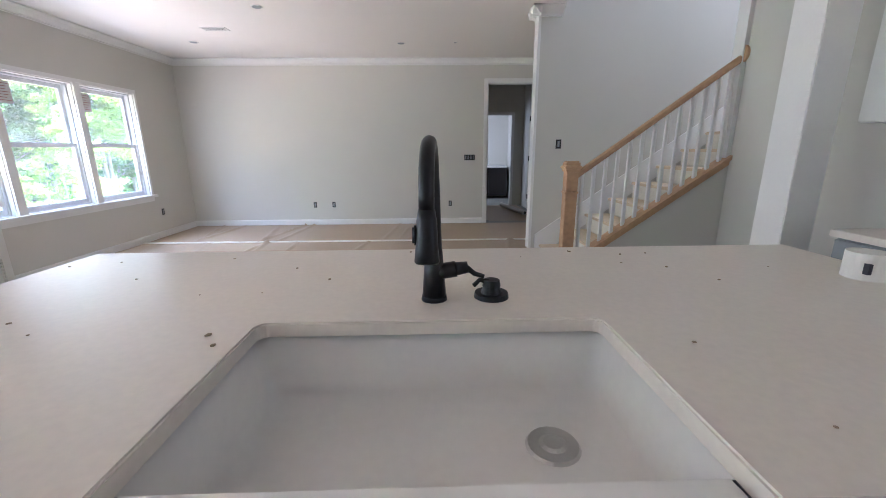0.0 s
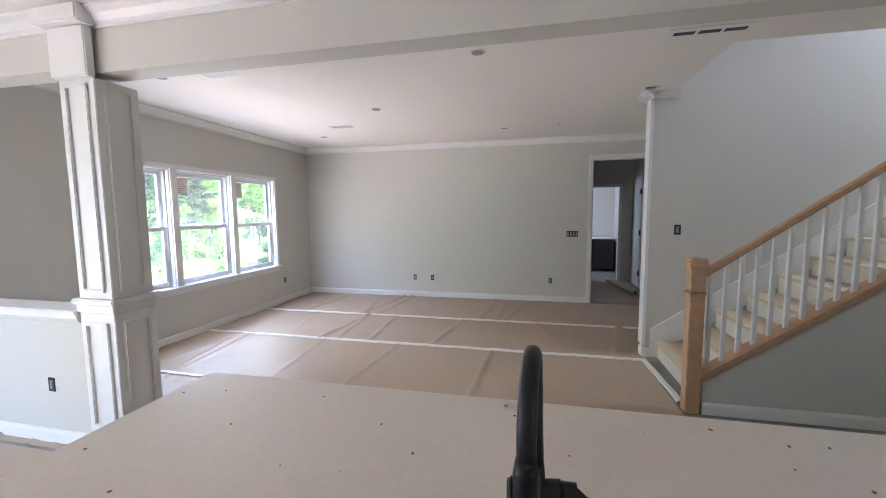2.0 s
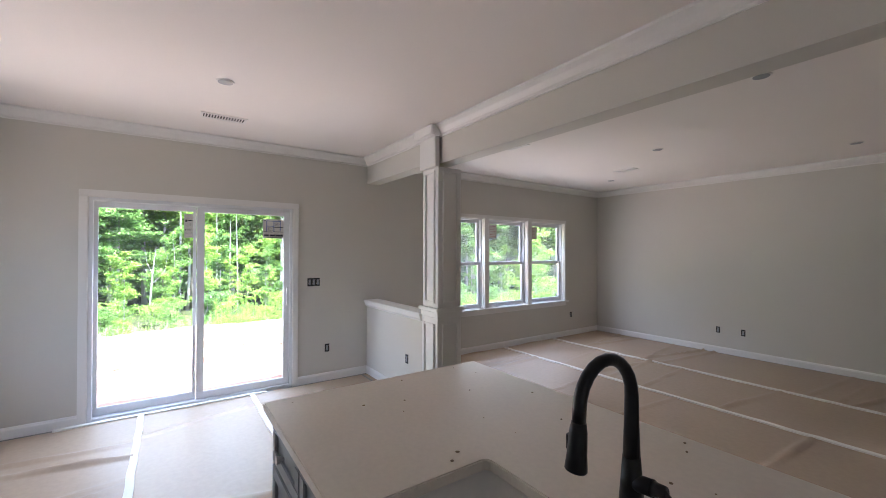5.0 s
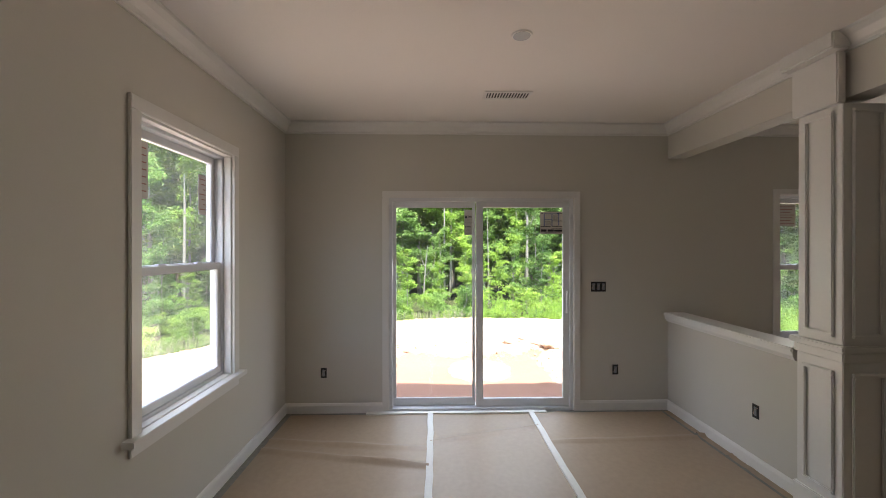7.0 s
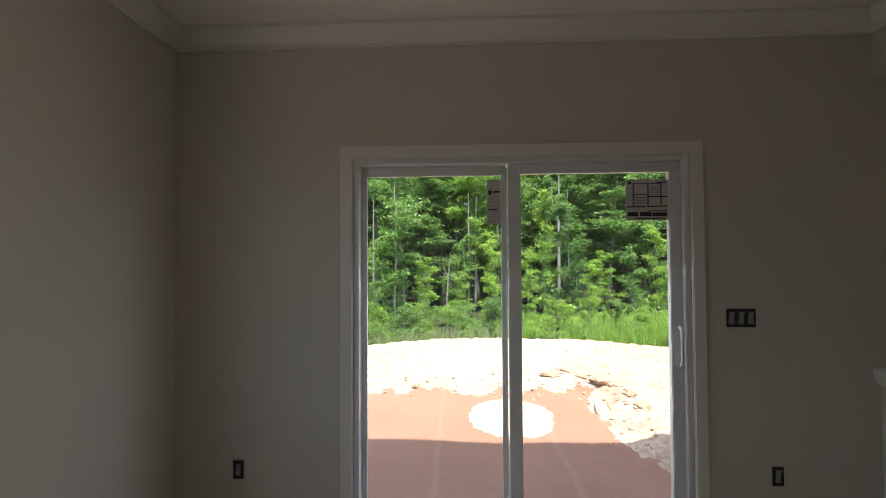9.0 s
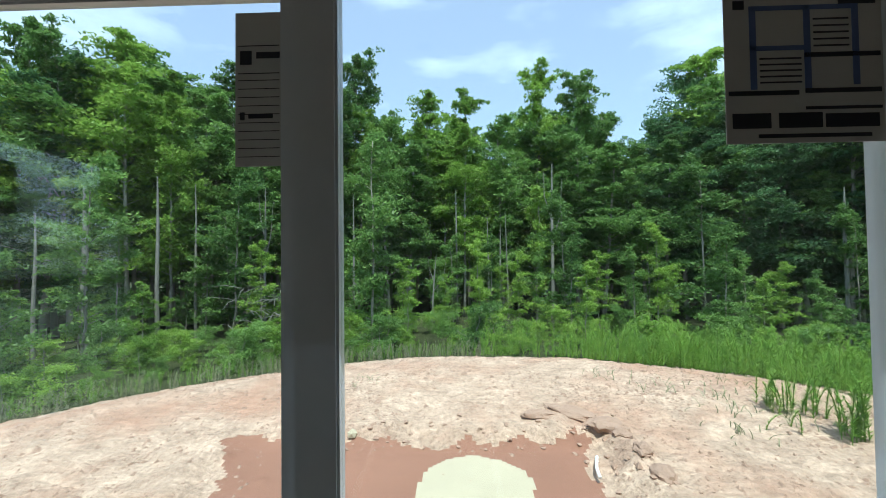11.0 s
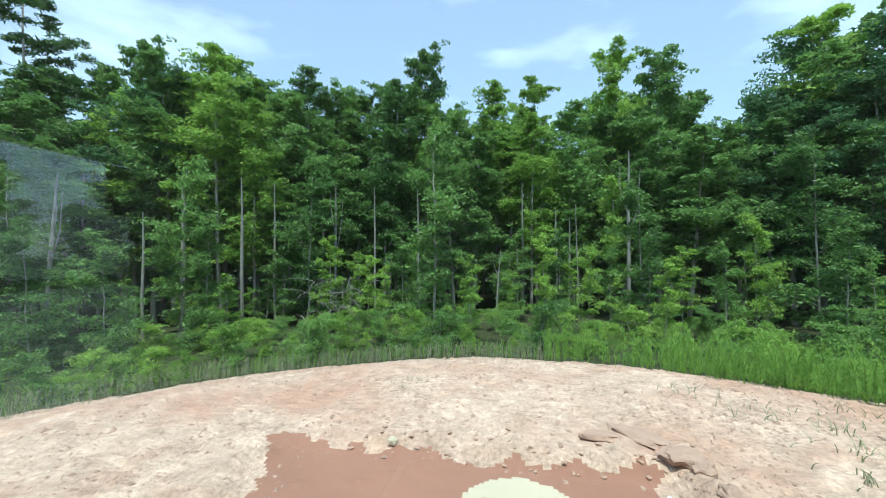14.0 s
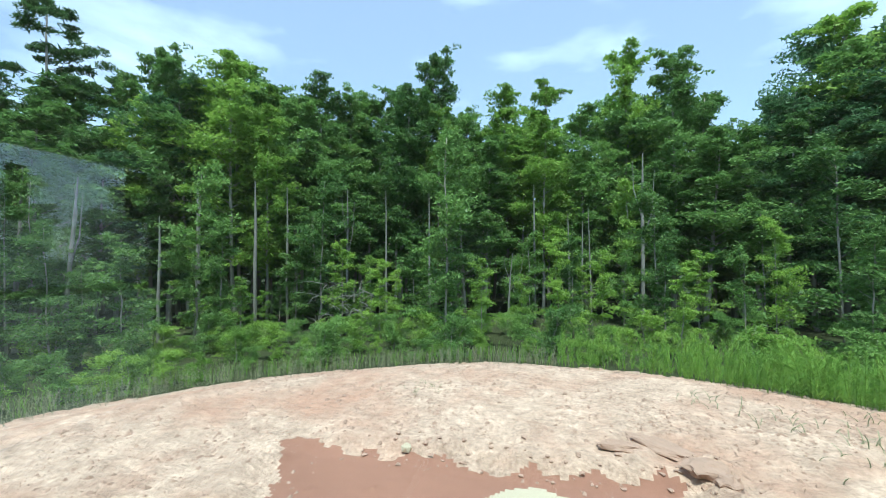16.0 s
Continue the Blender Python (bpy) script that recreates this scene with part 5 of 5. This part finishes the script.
# pale bare trunks and brush among the trees
for a, r, h, lean, thick in ((13.4, 22.5, 10.5, 0.01, 0.13), (4.4, 22, 7.0, -0.01, 0.075), (6.0, 22, 6.5, 0.01, 0.07), (7.2, 22.5, 7.5, -0.02, 0.055), (-0.3, 22.5, 9.0, 0.0, 0.08), (-15.3, 21.5, 8.5, 0.0, 0.08), (-27.0, 23, 9.0, 0.01, 0.10),
                             (-34.8, 23, 9.0, 0.0, 0.09), (-38.7, 22, 9.0, 0.0, 0.12), (-45.0, 23, 9.0, -0.01, 0.16), (-49.0, 20.5, 6.5, 0.01, 0.09), (-57.0, 23, 8.5, 0.10, 0.12), (-60.5, 24, 9.0, 0.05, 0.13), (-4.2, 20.5, 4.5, 0.08, 0.06), (-70, 23, 9.0, 0.02, 0.12), (-78, 22, 9.0, 0.0, 0.12), (44.2, 22.5, 7.5, 0.0, 0.11), (-21.5, 23, 9.0, 0.0, 0.08)):
    x, y, z = spot(a, r)
    thick, h = thick * 0.8, h * 0.85
    bm = bmesh.new()
    tube(bm, [(0, 0, -0.3), (0.05, lean * h * 0.3, h * 0.35), (0, lean * h * 0.6, h * 0.7), (0.05, lean * h, h)], [thick, thick * 0.9, thick * 0.7, thick * 0.25], 8)
    if a in (13.4, -57.0, -4.2, -27.0):
        tube(bm, [(0, lean * h * 0.45, h * 0.5), (0.2, lean * h + 0.35, h * 0.66), (0.2, lean * h + 0.5, h * 0.9)], [thick * 0.45, thick * 0.3, 0.008], 6)
        tube(bm, [(0, lean * h * 0.6, h * 0.62), (-0.2, lean * h - 0.4, h * 0.8), (-0.1, lean * h - 0.45, h * 0.97)], [thick * 0.35, thick * 0.25, 0.008], 6)
    ob = solid("bare_trunk", bm, DEADWOOD, "slim pale bare trunk at the wood's edge", "tree trunk", "bare trunks")
    ob.location = (x, y, z)
brng = random.Random(8)
bm = bmesh.new()
for i in range(60):
    a = Vector((brng.gauss(0, 0.5), brng.gauss(0, 0.7), brng.uniform(0.6, 2.6)))
    b = a + Vector((brng.gauss(0, 0.5), brng.gauss(0, 0.8), brng.uniform(-0.8, 0.6)))
    tube(bm, [a, a.lerp(b, 0.5) + Vector((0, 0, 0.1)), b], [0.02, 0.015, 0.005], 4)
ob = solid("brush_pile", bm, DEADWOOD, "tangle of dead grey branches", "brush", kind="stuff")
ob.location = spot(-27, 18.5)


def weeds(name, label, places, height, mat, seed, blades):
    """Tall leafy stems as one patch."""
    rng2 = np.random.default_rng(seed)
    vs, fs, off = [], [], 0
    for (x, y, z) in places:
        h = height * rng2.uniform(0.6, 1.15)
        bend = rng2.normal(0, 0.16 if height > 0.3 else 0.6, 2) * h
        n = blades
        t = rng2.uniform(0.05, 1.0, n)
        c = np.stack([x + bend[0] * t ** 2, y + bend[1] * t ** 2, z + h * t - 0.12 * h * t ** 4], 1)
        a = rng2.uniform(0, 2 * np.pi, n)
        ln = h * 0.13 * (1.15 - 0.7 * t)
        d = np.stack([np.cos(a) * ln, np.sin(a) * ln, ln * 0.75], 1)
        w = np.stack([-np.sin(a), np.cos(a), np.zeros(n)], 1) * (0.0035 + 0.005 * height)
        v = np.stack([c - w, c + w, c + d], 1).reshape(-1, 3)
        i = np.arange(n) * 3 + off
        vs.append(v)
        fs.append(np.stack([i, i + 1, i + 2], 1))
        off += 3 * n
        k = np.linspace(0, 1, 5)
        s = np.stack([x + bend[0] * k ** 2, y + bend[1] * k ** 2, z + h * k - 0.12 * h * k ** 4], 1)
        sv = np.concatenate([s - [0.003, 0.003, 0], s + [0.003, 0.003, 0]])
        vs.append(sv)
        fs.append(np.array([[off + q, off + q + 1, off + 6 + q] for q in range(4)] + [[off + q, off + 6 + q, off + 5 + q] for q in range(4)]))
        off += 10
    me = leaf_mesh(name, np.concatenate(vs), np.concatenate(fs), mat)
    return tagged(new(name, me), label, "weeds", kind="stuff")


rng = random.Random(21)
places = []
while len(places) < 950:
    a, r = rng.uniform(2, 62), rng.uniform(7.4, 13.5)
    if rng.random() < min(1.0, 0.10 + max(0, a - 10) / 22):
        places.append(spot(a, r))
weeds("tall_weeds", "tall bright green weeds beyond the bare ground", places, 0.88, WEED, 1, 64)
places = [spot(rng.uniform(-95, 8), rng.uniform(9.0, 15)) for _ in range(620)]
weeds("tall_weeds", "lower green weeds along the edge of the clay", places, 0.5, WEED, 2, 34)
places = [spot(rng.uniform(-70, 4), rng.uniform(8.2, 11)) for _ in range(600)]
weeds("dry_grass", "dry greyish grass along the slope", places, 0.42, DRYGRASS, 3, 22)
for x, y, n, h in ((-4.5, 2.35, 15, 0.6), (-4.35, 2.6, 9, 0.5), (-3.75, 2.55, 16, 0.72), (-4.9, 3.2, 4, 0.5), (-3.95, 2.1, 3, 0.25)):
    weeds("weed_clump", "upright green weed growing from bare clay", [(x + rng.gauss(0, 0.09), y + rng.gauss(0, 0.09), ground_z(x, y) - 0.02) for _ in range(n)], h, WEED, int(h * 100) + n, 70)
places = []
for cx, cy in ((-5.2, 1.3), (-4.9, 1.9), (-4.4, 1.7), (-3.9, 1.5), (-5.5, 2.4), (-4.2, 2.2), (-5.6, -3.2), (-5.8, 0.8)):
    for _ in range(16):
        x, y = cx + rng.gauss(0, 0.16), cy + rng.gauss(0, 0.2)
        places.append((x, y, ground_z(x, y) - 0.01))
weeds("sparse_grass", "sparse dry grass tufts on the clay", places, 0.12, WEEDDRY, 5, 12)
